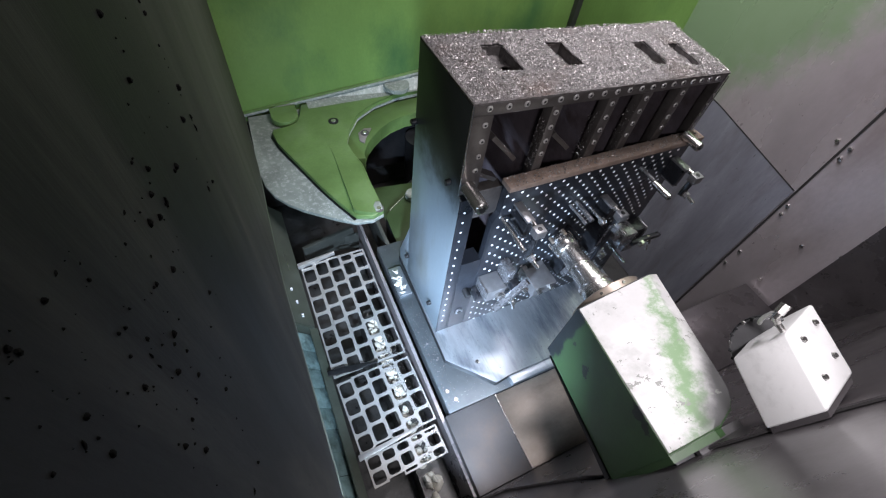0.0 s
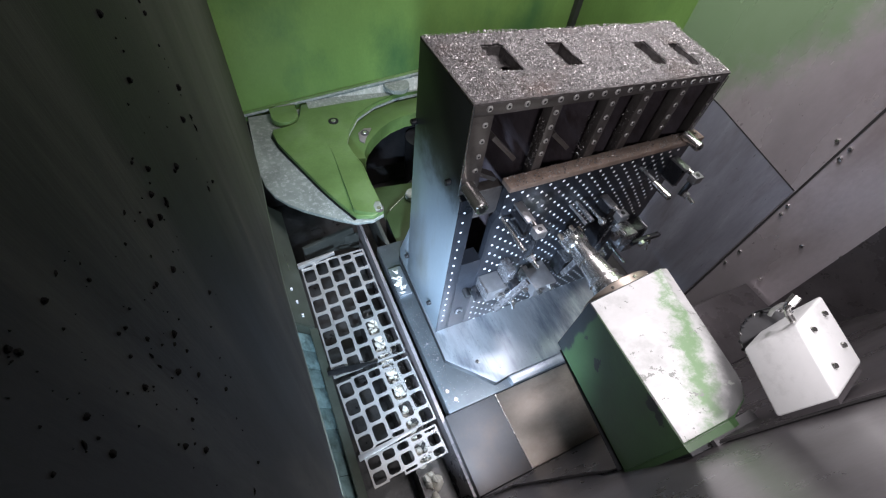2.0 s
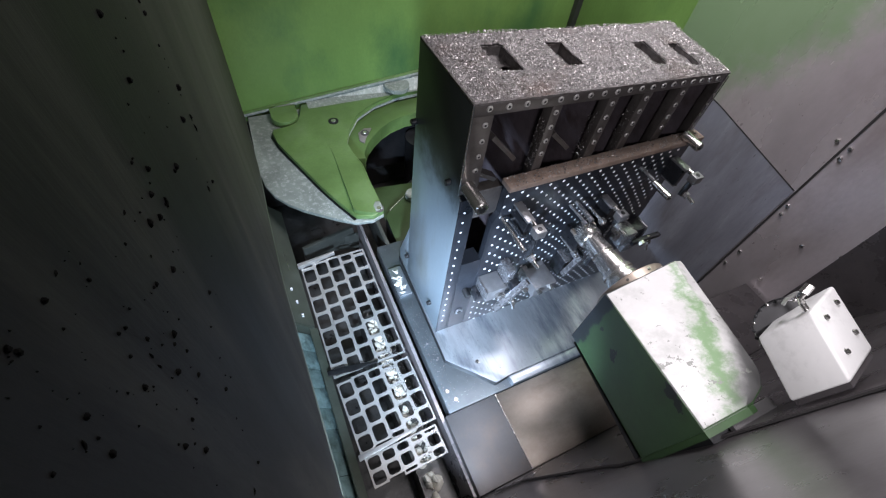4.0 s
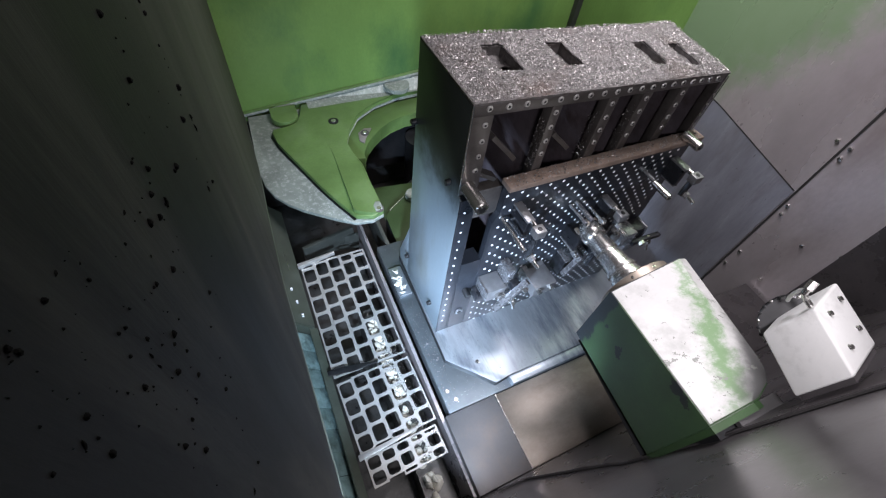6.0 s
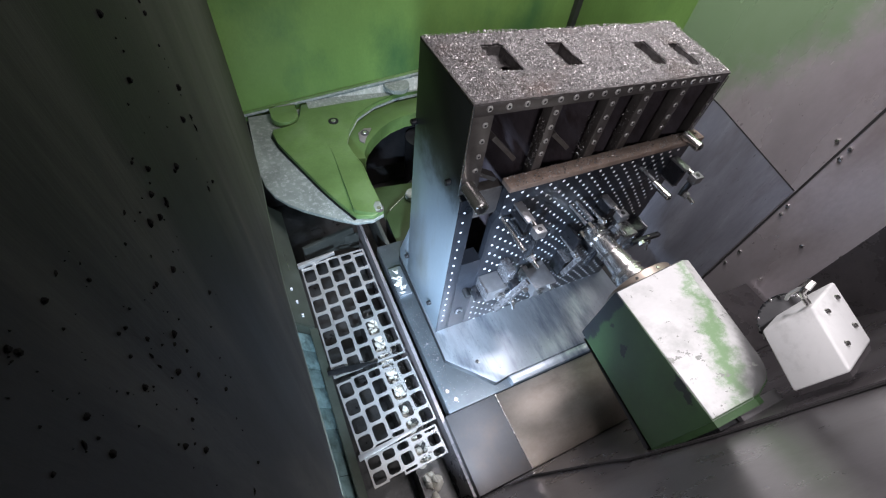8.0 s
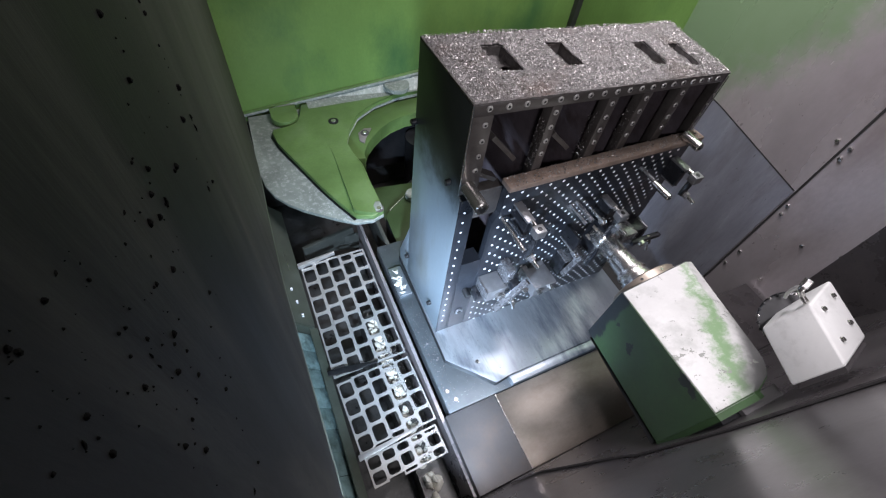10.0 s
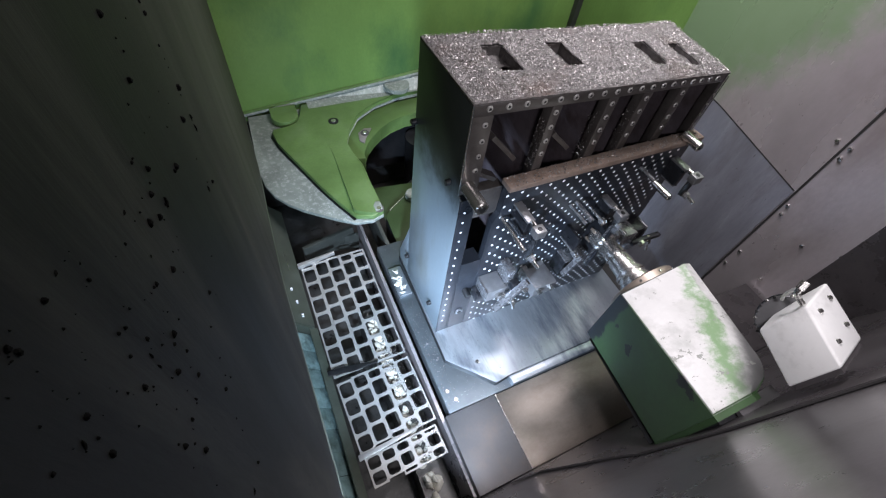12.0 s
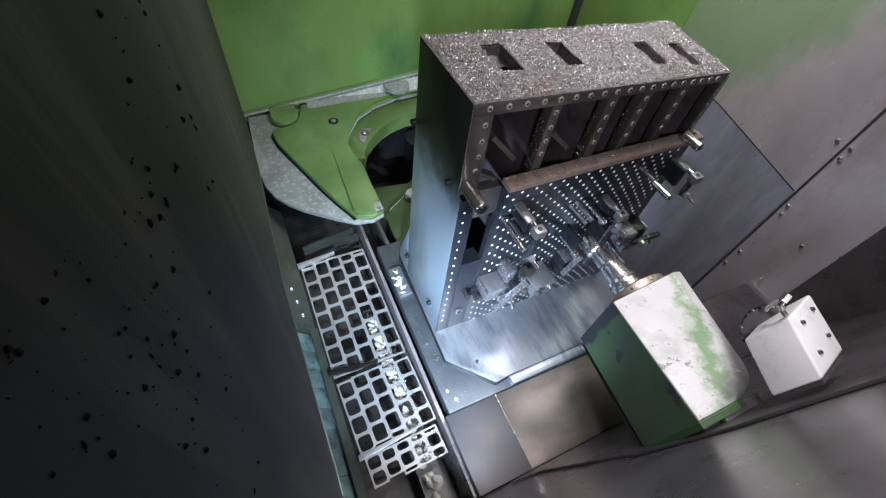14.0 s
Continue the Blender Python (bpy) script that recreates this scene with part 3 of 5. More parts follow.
    # drilled and screwed dots along the frame
    for k in range(19):
        x = 0.711 + 0.0765 * k - 0.00072 * k * k
        screw_into(f, lean(Vector((x, y0, z1 - 0.024))), (0, -1, 0), 0.0135, 0.004, DOT, socket=0.4)
    for a, b in ribs[1:5]:
        for k in range(4):
            p = lean(Vector(((a + b) / 2, y0, 2.541 - 0.068 * k)))
            screw_into(f, p, (0, -1, 0), 0.0125, 0.004, DOT, socket=0.4)
    for k in range(5):
        screw_into(f, lean(Vector((0.706, y0, 2.533 - 0.070 * k))), (0, -1, 0), 0.0125, 0.004, DOT, socket=0.4)
        screw_into(f, lean(Vector((1.905, y0 + 0.002, 2.50 - 0.065 * k))), (0, -1, 0), 0.009, 0.004)
    bm = bmesh.new()
    rod(bm, (0.772, 0.9675, 1.228), (0.772, 0.955, 1.228), 0.026, n=24, cap=0.003)
    bolt = part("ring_bolt", bm, CLAMP, f, "bright ring bolt")
    bm = bmesh.new()
    rod(bm, (0.772, 0.9549, 1.228), (0.772, 0.950, 1.228), 0.014, n=20)
    part("socket", bm, BLACK, bolt)
    bm = bmesh.new()
    rod(bm, (0.778, 0.9675, 1.46), (0.778, 0.915, 1.46), 0.019, n=20, cap=0.003)
    part("black_stub", bm, BLACK, f)
    # grid plate with its rusty upper edge
    bm = bmesh.new()
    prism(bm, [(0.83, 1.0345), (1.93, 1.0345), (1.93, 2.215), (0.86, 2.215), (0.86, 2.05), (0.83, 2.0)], "y", 0.965, 0.9995, 0.002)
    grid = part("grid_plate", bm, HOLEPLATE, f, "black grid plate drilled with rows of holes")
    bm = bmesh.new()
    box(bm, 0.845, 0.932, 2.2155, 1.945, 1.0, 2.245, 0.006)
    part("top_bar", bm, RUST, f, "flat bar brown with rust film")
    holes(grid)
    for k in range(16):
        screw_into(f, (0.675, 0.968, 2.125 - 0.064 * k), (0, -1, 0), 0.0060, 0.002, RIM)
    bm = bmesh.new()
    prism(bm, [(1.451, 1.50), (1.60, 1.10), (1.60, 1.036), (1.451, 1.036)], "x", 0.647, 0.69, 0.003)
    part("rear_foot", bm, SIDE, f)
    for y, z in ((1.07, 2.219), (1.44, 2.249), (1.44, 1.23), (1.082, 1.218)):
        bm = bmesh.new()
        rod(bm, (0.646, y, z), (0.62, y, z), 0.014, n=18, cap=0.003)
        part("side_bolt", bm, BLACK, f)


def holes(grid):
    """Bright chamfers of the tapped holes, in one joined part, and the holes themselves."""
    for name, mat, r0, r1, y in (("hole_rims", RIM, 0.0052, 0.0074, 0.9640),):
        bm = bmesh.new()
        n = 8
        for i in range(31):
            for j in range(17):
                x, z = 0.870 + 0.0378 * i - 0.00016 * i * i, 2.163 - j * 0.068 - (0.034 if i % 2 else 0.0)
                if x > 1.92:
                    continue
                outer = [bm.verts.new((x + r1 * math.cos(2 * math.pi * k / n), y, z + r1 * math.sin(2 * math.pi * k / n))) for k in range(n)]
                inner = [bm.verts.new((x + r0 * math.cos(2 * math.pi * k / n), y + 0.0007, z + r0 * math.sin(2 * math.pi * k / n))) for k in range(n)]
                for k in range(n):
                    bm.faces.new((outer[k], outer[(k + 1) % n], inner[(k + 1) % n], inner[k]))
                bm.faces.new(inner)
        tagged(part(name, bm, mat, grid), kind="stuff")


def chips():
    rng = random.Random(4)
    slots = [(0.847, 0.943, 1.165, 1.345), (1.135, 1.213, 1.155, 1.33), (1.555, 1.625, 1.11, 1.285), (1.735, 1.80, 1.08, 1.25)]
    verts, faces = [], []

    def flake(c, s):
        e = Euler((rng.uniform(-0.9, 0.9), rng.uniform(-0.9, 0.9), rng.uniform(0, 6.28))).to_matrix()
        w = s * rng.uniform(0.3, 0.6)
        base = len(verts)
        for q in ((-s, -w, 0), (0, -w, s * 0.35), (s, -w, 0), (s, w, 0), (0, w, s * 0.35), (-s, w, 0)):
            verts.append(c + e @ Vector(q))
        faces.extend(((base, base + 1, base + 4, base + 5), (base + 1, base + 2, base + 3, base + 4)))

    def heap(x, y):
        """Height of the loose chips on the top plate."""
        return 0.0015 + 0.008 * max(0.0, noise.noise(Vector((x * 7, y * 7, 1.7))) + 0.25) + 0.004 * max(0.0, noise.noise(Vector((x * 30, y * 30, 5.2))))

    def open_at(x, y, gap):
        ragged = gap + 0.006 * noise.noise(Vector((x * 60, y * 60, 8.0)))
        return any(a - ragged < x < b + ragged and c - ragged < y < d + ragged for a, b, c, d in slots)

    bed_v, bed_f, index = [], [], {}
    nx, ny = 200, 72
    for i in range(nx + 1):
        for j in range(ny + 1):
            x, y = 0.648 + 1.272 * i / nx, 1.002 + 0.446 * j / ny
            rim = min(1.0, min(i, nx - i, j, ny - j) / 3)
            index[i, j] = len(bed_v)
            bed_v.append(tuple(lean(Vector((x, y, 2.6222 + heap(x, y) * rim + 0.0015 * rng.random() * rim)))))
    for i in range(nx):
        for j in range(ny):
            if not open_at(0.648 + 1.272 * (i + 0.5) / nx, 1.002 + 0.446 * (j + 0.5) / ny, 0.002):
                bed_f.append((index[i, j], index[i + 1, j], index[i + 1, j + 1], index[i, j + 1]))
    me = bpy.data.meshes.new("chip_heap")
    me.from_pydata(bed_v, [], bed_f)
    me.materials.append(CHIPBED)
    tagged(new("chip_heap", me), "uneven grey heap of fine steel chips on the fixture top", "chips", "", "stuff")
    while len(faces) < 76000:
        x, y = rng.uniform(0.648, 1.921), rng.uniform(1.002, 1.449)
        if open_at(x, y, 0.001):
            continue
        if noise.noise(Vector((x * 5, y * 5, 3.1))) > 0.25 and rng.random() < 0.5:
            continue
        flake(lean(Vector((x, y, 2.6232 + heap(x, y) + rng.uniform(0, 0.004)))), rng.choice((0.0011, 0.0013, 0.0015, 0.0017, 0.002, 0.0025, 0.0033)))
    for _ in range(700):
        flake(Vector((rng.uniform(0.86, 1.93), rng.uniform(0.934, 0.998), 2.2465)), rng.uniform(0.002, 0.005))
    for _ in range(420):
        flake(Vector((rng.choice((0.984, 0.984, 1.234, 1.436)), 1.0 + rng.random() * 0.05, rng.uniform(2.25, 2.5))) + Vector((-0.001, 0, -0.02)), rng.uniform(0.0015, 0.004))
    for _ in range(350):
        flake(Vector((rng.uniform(0.66, 1.90), rng.uniform(0.55, 0.95), 1.0335)), rng.uniform(0.001, 0.003))
    for _ in range(260):
        flake(Vector((rng.uniform(0.54, 0.62), rng.uniform(0.52, 1.25), 0.9865)), rng.uniform(0.001, 0.004))
    me = bpy.data.meshes.new("steel_chips")
    me.from_pydata([tuple(v) for v in verts], [], faces)
    me.materials.append(CHIP)
    tagged(new("steel_chips", me), "loose bright steel chips on the fixture", "chips", "", "stuff")


# ---- pallet fork, grate ----
def fork():
    f = thing("pallet_fork", (0.5, 2.3, 1.10), "green pallet changer arm with a round cut-out", "pallet changer")
    # lower plate, sickle-shaped
    mouth = [(0.592, 2.671), (0.652, 2.806), (0.781, 2.99), (0.971, 3.109), (1.194, 3.18), (1.412, 3.19), (1.55, 3.19)]
    inner = [(0.634, 1.879), (0.639, 1.984), (0.636, 2.189), (0.648, 2.376), (0.612, 2.52)]
    bm = bmesh.new()
    prism(bm, [(1.55, 3.25), (-0.06, 3.25), (-0.066, 3.09), (-0.075, 2.86), (-0.09, 2.60), (-0.075, 2.42), (-0.03, 2.29), (0.04, 2.187), (0.12, 2.105),
               (0.209, 2.034), (0.32, 1.945), (0.428, 1.868), (0.55, 1.85)] + inner + mouth, "z", 1.132, 1.16, 0.006)
    part("arm_plate", bm, FORK_GREY, f, "grey-white lower arm plate with worn bare paint")
    # raised green pad, cut back round the ring
    edge = [(0.10, 2.985), (0.082, 2.93), (0.101, 2.81), (0.150, 2.66), (0.207, 2.497), (0.296, 2.234), (0.368, 2.056), (0.44, 1.895)]
    bm = bmesh.new()
    prism(bm, [(1.55, 3.245), (0.37, 3.245), (0.345, 3.10), (0.30, 3.01), (0.22, 2.975)] + edge + [(0.549, 1.857)] + inner + mouth, "z", 1.1605, 1.20, 0.010)
    part("green_pad", bm, FORK_GREEN, f, "raised green painted pad")
    bm = bmesh.new()
    prism(bm, [(x - 0.016, y - 0.004) for x, y in edge] + [(x + 0.02, y + 0.01) for x, y in edge[::-1]], "z", 1.1603, 1.1635)
    part("groove", bm, BLACK, f)
    # the blade beyond the crease rises towards the tip
    bm = bmesh.new()
    blade = [((0.468, 2.642), 0.0), ((0.438, 1.935), 0.030), ((0.462, 1.905), 0.030), ((0.549, 1.868), 0.020), ((0.624, 1.886), 0.010), ((0.630, 2.0), 0.006),
             ((0.626, 2.189), 0.003), ((0.630, 2.376), 0.0), ((0.60, 2.52), 0.0), ((0.585, 2.66), 0.0)]
    low = [bm.verts.new((x, y, 1.1995)) for (x, y), h in blade]
    high = [bm.verts.new((x, y, 1.2015 + h)) for (x, y), h in blade]
    for k in range(len(blade)):
        m_ = (k + 1) % len(blade)
        bm.faces.new((low[k], low[m_], high[m_], high[k]))
    bm.faces.new(low[::-1])
    bmesh.ops.triangulate(bm, faces=[bm.faces.new(high)])
    part("blade", bm, FORK_GREEN, f)
    # boss with a rounded front
    bm = bmesh.new()
    prism(bm, [(0.325, 3.245), (0.115, 3.245)] + [(0.22 + 0.105 * math.cos(radians(a)), 3.12 + 0.105 * math.sin(radians(a))) for a in range(180, 361, 15)], "z", 1.1605, 1.215, 0.006)
    part("boss", bm, FORK_GREEN, f, "round-fronted green boss")
    # ring ledge, a step below the pad
    bm = bmesh.new()
    ledge = [(0.612, 2.55), (0.711, 2.53), (0.718, 2.60), (0.777, 2.69), (0.854, 2.772), (0.95, 2.854), (1.06, 2.922), (1.19, 2.96), (1.33, 2.976), (1.55, 2.976)]
    prism(bm, ledge + [(1.55, 3.185)] + [(x - 0.004, y + 0.004) for x, y in mouth[::-1][1:]], "z", 0.99, 1.115, 0.004)
    part("ring_seat", bm, FORK_GREEN, f, "green ring ledge rubbed grey")
    # pale worn strip that rises from the pad to the foot of the wall
    bm = bmesh.new()
    ends = [[bm.verts.new(v) for v in ((x, 3.17, 1.2005), (x, 3.2985, 1.2005), (x, 3.2985, top))] for x, top in ((0.425, 1.2025), (1.60, 1.312))]
    for k in range(3):
        bm.faces.new((ends[0][k], ends[0][(k + 1) % 3], ends[1][(k + 1) % 3], ends[1][k]))
    bm.faces.new(ends[0])
    bm.faces.new(ends[1][::-1])
    part("back_strip", bm, FORK_GREY, f, "pale worn strip along the back of the arm", smooth=False)
    for x, y, z, rr in ((0.574, 2.948, 1.20, 0.026), (0.797, 2.823, 1.123, 0.022), (0.605, 1.90, 1.211, 0.022)):
        screw_into(f, (x, y, z), (0, 0, 1), rr, 0.010)
        bm = bmesh.new()
        rod(bm, (x, y, z - 0.001), (x, y, z + 0.004), rr * 1.6, n=24)
        part("washer", bm, BLACK if rr > 0.024 else SHEET_LIGHT, f)
    bm = bmesh.new()
    prism(bm, [(0.727, 2.742), (0.747, 2.844), (0.812, 2.889), (0.873, 2.874), (0.802, 2.783), (0.757, 2.70)], "z", 1.1153, 1.123, 0.003)
    part("lug", bm, SHEET, f, "grey screwed lug on the ring ledge")
    bm = bmesh.new()
    prism(bm, [(0.575, 1.875), (0.628, 1.888), (0.632, 1.955), (0.60, 1.965), (0.577, 1.935)], "z", 1.1995, 1.2205, 0.003)
    part("lug", bm, FORK_GREY, f, "pale screwed lug at the tip")
    bm = bmesh.new()
    rod(bm, (1.37, 2.9, 0.05), (1.37, 2.9, 0.9), 0.16, n=32)
    prism(bm, [(0.1, 3.05), (2.4, 3.05), (2.4, 3.2), (0.1, 3.2)], "z", 0.5, 0.985)
    part("carrier", bm, BLACK, f, "dark carrier under the arm")
    # made-up cylinder that fills the dark hole under the arm
    b = thing("filler_cylinder", (1.12, 2.42, 0.05), "dark filler cylinder added under the pallet arm", "cylinder")
    bm = bmesh.new()
    rod(bm, (1.12, 2.42, 0.05), (1.12, 2.42, 0.80), 0.075, n=28, cap=0.006)
    part("barrel", bm, BLACK, b)
    bm = bmesh.new()
    rod(bm, (1.12, 2.42, 0.801), (1.12, 2.42, 0.83), 0.052, n=28, cap=0.006)
    part("cap", bm, PIT, b)
    g = thing("green_cover_sheet", (0.9, 2.0, 0.90), "oily dark green bent cover sheet beside the fixture foot", "cover sheet", "", "structure")
    bm = bmesh.new()
    prism(bm, [(0.690, 1.76), (1.30, 1.76), (1.30, 2.30), (1.00, 2.22), (0.908, 2.184), (0.752, 2.084), (0.700, 2.03)], "z", 0.935, 0.95, 0.003)
    part("front_leaf", bm, OLD_GREEN, g)
    bm = bmesh.new()
    prism(bm, [(0.700, 2.045), (0.752, 2.098), (0.908, 2.198), (1.00, 2.235), (1.05, 2.36), (0.72, 2.40)], "z", 0.885, 0.90, 0.003)
    part("rear_leaf", bm, OLD_GREEN, g)
    bm = bmesh.new()
    for p, q in (((0.752, 2.084, 0.951), (0.830, 2.134, 0.951)), ((0.830, 2.134, 0.951), (0.908, 2.184, 0.951))):
        rod(bm, p, q, 0.004, n=10)
    part("bare_edge", bm, STEEL, g, "bright bare edge of the sheet")
    bm = bmesh.new()
    box(bm, 0.70, 1.77, 0.05, 1.29, 2.02, 0.934)
    part("support", bm, BLACK, g)
    bm = bmesh.new()
    rod(bm, (0.965, 2.15, 0.951), (0.965, 2.15, 1.01), 0.055, n=28, cap=0.008)
    part("knob", bm, FORK_GREY, g, "pale round knob")
    rail = thing("trim_rail", (0.7, 3.29, 1.2), "pale trim strip along the foot of the green wall", "trim", "", "structure")
    for y, dz, h, mat in ((3.262, 0.0, 0.020, FORK_GREY), (3.270, 0.0205, 0.012, FORK_GREEN)):
        bm = bmesh.new()
        prism(bm, [(-0.12, 1.150 + dz), (1.60, 1.312 + dz), (1.60, 1.312 + dz + h), (-0.12, 1.150 + dz + h)], "y", y, 3.2985, 0.003)
        part("strip", bm, mat, rail)
    bm = bmesh.new()
    rod(bm, (1.235, 3.235, 1.222), (1.235, 3.235, 1.262), 0.115, n=36, cap=0.004)
    part("pale_pad", bm, FORK_GREY, f, "flat round pale pad against the wall")


def grates():
    z = 0.85
    # three loose panels: x from, x to, y from, y to, pitch, middle of a hole in the first column, step from column to column, turn, lift
    for x0, x1, y0, y1, py, first, step, turn, lift in ((-0.003, 0.457, 0.985, 1.862, 0.1262, 1.506, 0.032, 0.0, 0.0), (0.007, 0.465, 0.523, 0.955, 0.1085, 0.784, 0.0255, 2.0, 0.012),
                                                        (0.030, 0.460, 0.332, 0.500, 0.080, 0.380, 0.012, 2.0, 0.004)):
        g = thing("chip_grate", ((x0 + x1) / 2, (y0 + y1) / 2, z + lift), "worn steel grate with rounded square holes over the chip channel", "floor grate", "chip grates")
        bm = bmesh.new()
        cols = 5
        px = (x1 - x0) / cols
        bar = 0.009
        seg = 3
        for c in range(cols):
            start = first + step * c - 0.5 * py
            for k in range(-9, 9):
                ya, yb = max(y0, start + k * py), min(y1, start + (k + 1) * py)
                if yb - ya < 0.022:
                    continue
                xa, xb = x0 + c * px, x0 + (c + 1) * px
                rad = 0.016
                hx0, hx1, hy0, hy1 = xa + bar, xb - bar, ya + bar, yb - bar
                if hx1 - hx0 < 2.2 * rad or hy1 - hy0 < 2.2 * rad:
                    rad = 0.45 * min(hx1 - hx0, hy1 - hy0)
                inner, outer = [], []
                for qx, qy, a0 in ((hx1 - rad, hy1 - rad, 0), (hx0 + rad, hy1 - rad, 90), (hx0 + rad, hy0 + rad, 180), (hx1 - rad, hy0 + rad, 270)):
                    ex, ey = (xb if a0 in (0, 270) else xa), (yb if a0 in (0, 90) else ya)
                    for s in range(seg + 1):
                        a = radians(a0 + 90 * s / seg)
                        inner.append((qx + rad * math.cos(a), qy + rad * math.sin(a)))
                        outer.append((ex, ey))
                top_i = [bm.verts.new((*p, z + lift + 0.012)) for p in inner]
                low_i = [bm.verts.new((*p, z + lift)) for p in inner]
                corner = {}
                for p in outer:
                    if p not in corner:
                        corner[p] = (bm.verts.new((*p, z + lift + 0.012)), bm.verts.new((*p, z + lift)))
                n = len(inner)
                for s in range(n):
                    s2 = (s + 1) % n
                    bm.faces.new((top_i[s], top_i[s2], low_i[s2], low_i[s]))
                    o1, o2 = corner[outer[s]][0], corner[outer[s2]][0]
                    if o1 is o2:
                        bm.faces.new((o1, top_i[s2], top_i[s]))
                    else:
                        bm.faces.new((o1, o2, top_i[s2], top_i[s]))
                        l1, l2 = corner[outer[s]][1], corner[outer[s2]][1]
                        bm.faces.new((o1, l1, l2, o2))
        ob = part("lattice", bm, GRATE, g, smooth=False)
        g.rotation_euler = (0, 0, radians(turn))


def channel():
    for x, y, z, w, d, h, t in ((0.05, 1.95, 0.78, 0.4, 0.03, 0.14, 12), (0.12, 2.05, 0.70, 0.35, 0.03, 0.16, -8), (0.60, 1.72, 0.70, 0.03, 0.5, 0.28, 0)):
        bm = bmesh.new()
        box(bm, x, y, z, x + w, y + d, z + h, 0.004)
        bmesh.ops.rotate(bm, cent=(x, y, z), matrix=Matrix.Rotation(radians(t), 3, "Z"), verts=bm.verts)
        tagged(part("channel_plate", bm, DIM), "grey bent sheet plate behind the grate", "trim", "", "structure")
    for k in range(3):
        b = thing("trim_screw", (-0.10 + 0.01 * k, 1.62 - 0.10 * k, 0.955), "small bright screw on the green-tinged sheet", "screw", "trim screws")
        bm = bmesh.new()
        rod(bm, (-0.10 + 0.012 * k, 1.62 - 0.10 * k, 0.93 - 0.012 * k), (-0.095 + 0.012 * k, 1.62 - 0.10 * k, 0.985 - 0.012 * k), 0.007, n=12)
        part("shank", bm, RIM, b)
    single("edge_rail", lambda bm: rod(bm, (-0.116, 2.40, 0.975), (-0.078, 1.80, 0.935), 0.006, n=12), STEEL, "thin bright rail along the channel edge", "trim", "structure")
    t = thing("channel_trim", (-0.12, 0.2, 0.80), "pale wet trim in short teal panes beside the grate", "trim", "", "structure")
    for k in range(9):
        bm = bmesh.new()
        d = 0.003 * ((k * 7) % 3)
        prism(bm, [(-0.16 + d, 0.90), (-0.078 + d, 0.80), (-0.066 + d, 0.80), (-0.15 + d, 0.912)], "y", 0.205 + 0.127 * k, 0.3302 + 0.127 * k, 0.001)
        part("pane", bm, PALE, t)
    single("channel_lip", lambda bm: prism(bm, [(-0.20, 1.08), (-0.03, 0.862), (-0.022, 0.868), (-0.19, 1.09)], "y", 1.36, 2.4), GREENISH,
           "greenish wet sheet beside the grate", "trim", "structure")
    single("channel_end", lambda bm: prism(bm, [(-0.20, 1.085), (-0.024, 0.862), (-0.06, 0.79), (-0.17, 0.86)], "y", 1.3525, 1.3585), GREENISH,
           "greenish end plate of the wet sheet", "trim", "structure")
    single("channel_lip", lambda bm: prism(bm, [(-0.062, 0.868), (-0.02, 0.84), (-0.012, 0.846), (-0.056, 0.876)], "y", 0.15, 1.355), GREENISH,
           "narrow wet sheet lip beside the grate", "trim", "structure")
    single("channel_side", lambda bm: box(bm, 0.485, 0.05, 0.05, 0.505, 2.1, 0.93), SHEET, "grey steel side of the chip channel", "trim", "structure")
    single("channel_side", lambda bm: box(bm, -0.05, 0.05, 0.05, -0.035, 2.1, 0.84), SHEET, "dark steel side of the chip channel", "trim", "structure")
    single("channel_floor", lambda bm: box(bm, -0.03, 0.05, 0.45, 0.48, 2.1, 0.5), PIT, "wet dark chip channel floor", "floor", "structure")


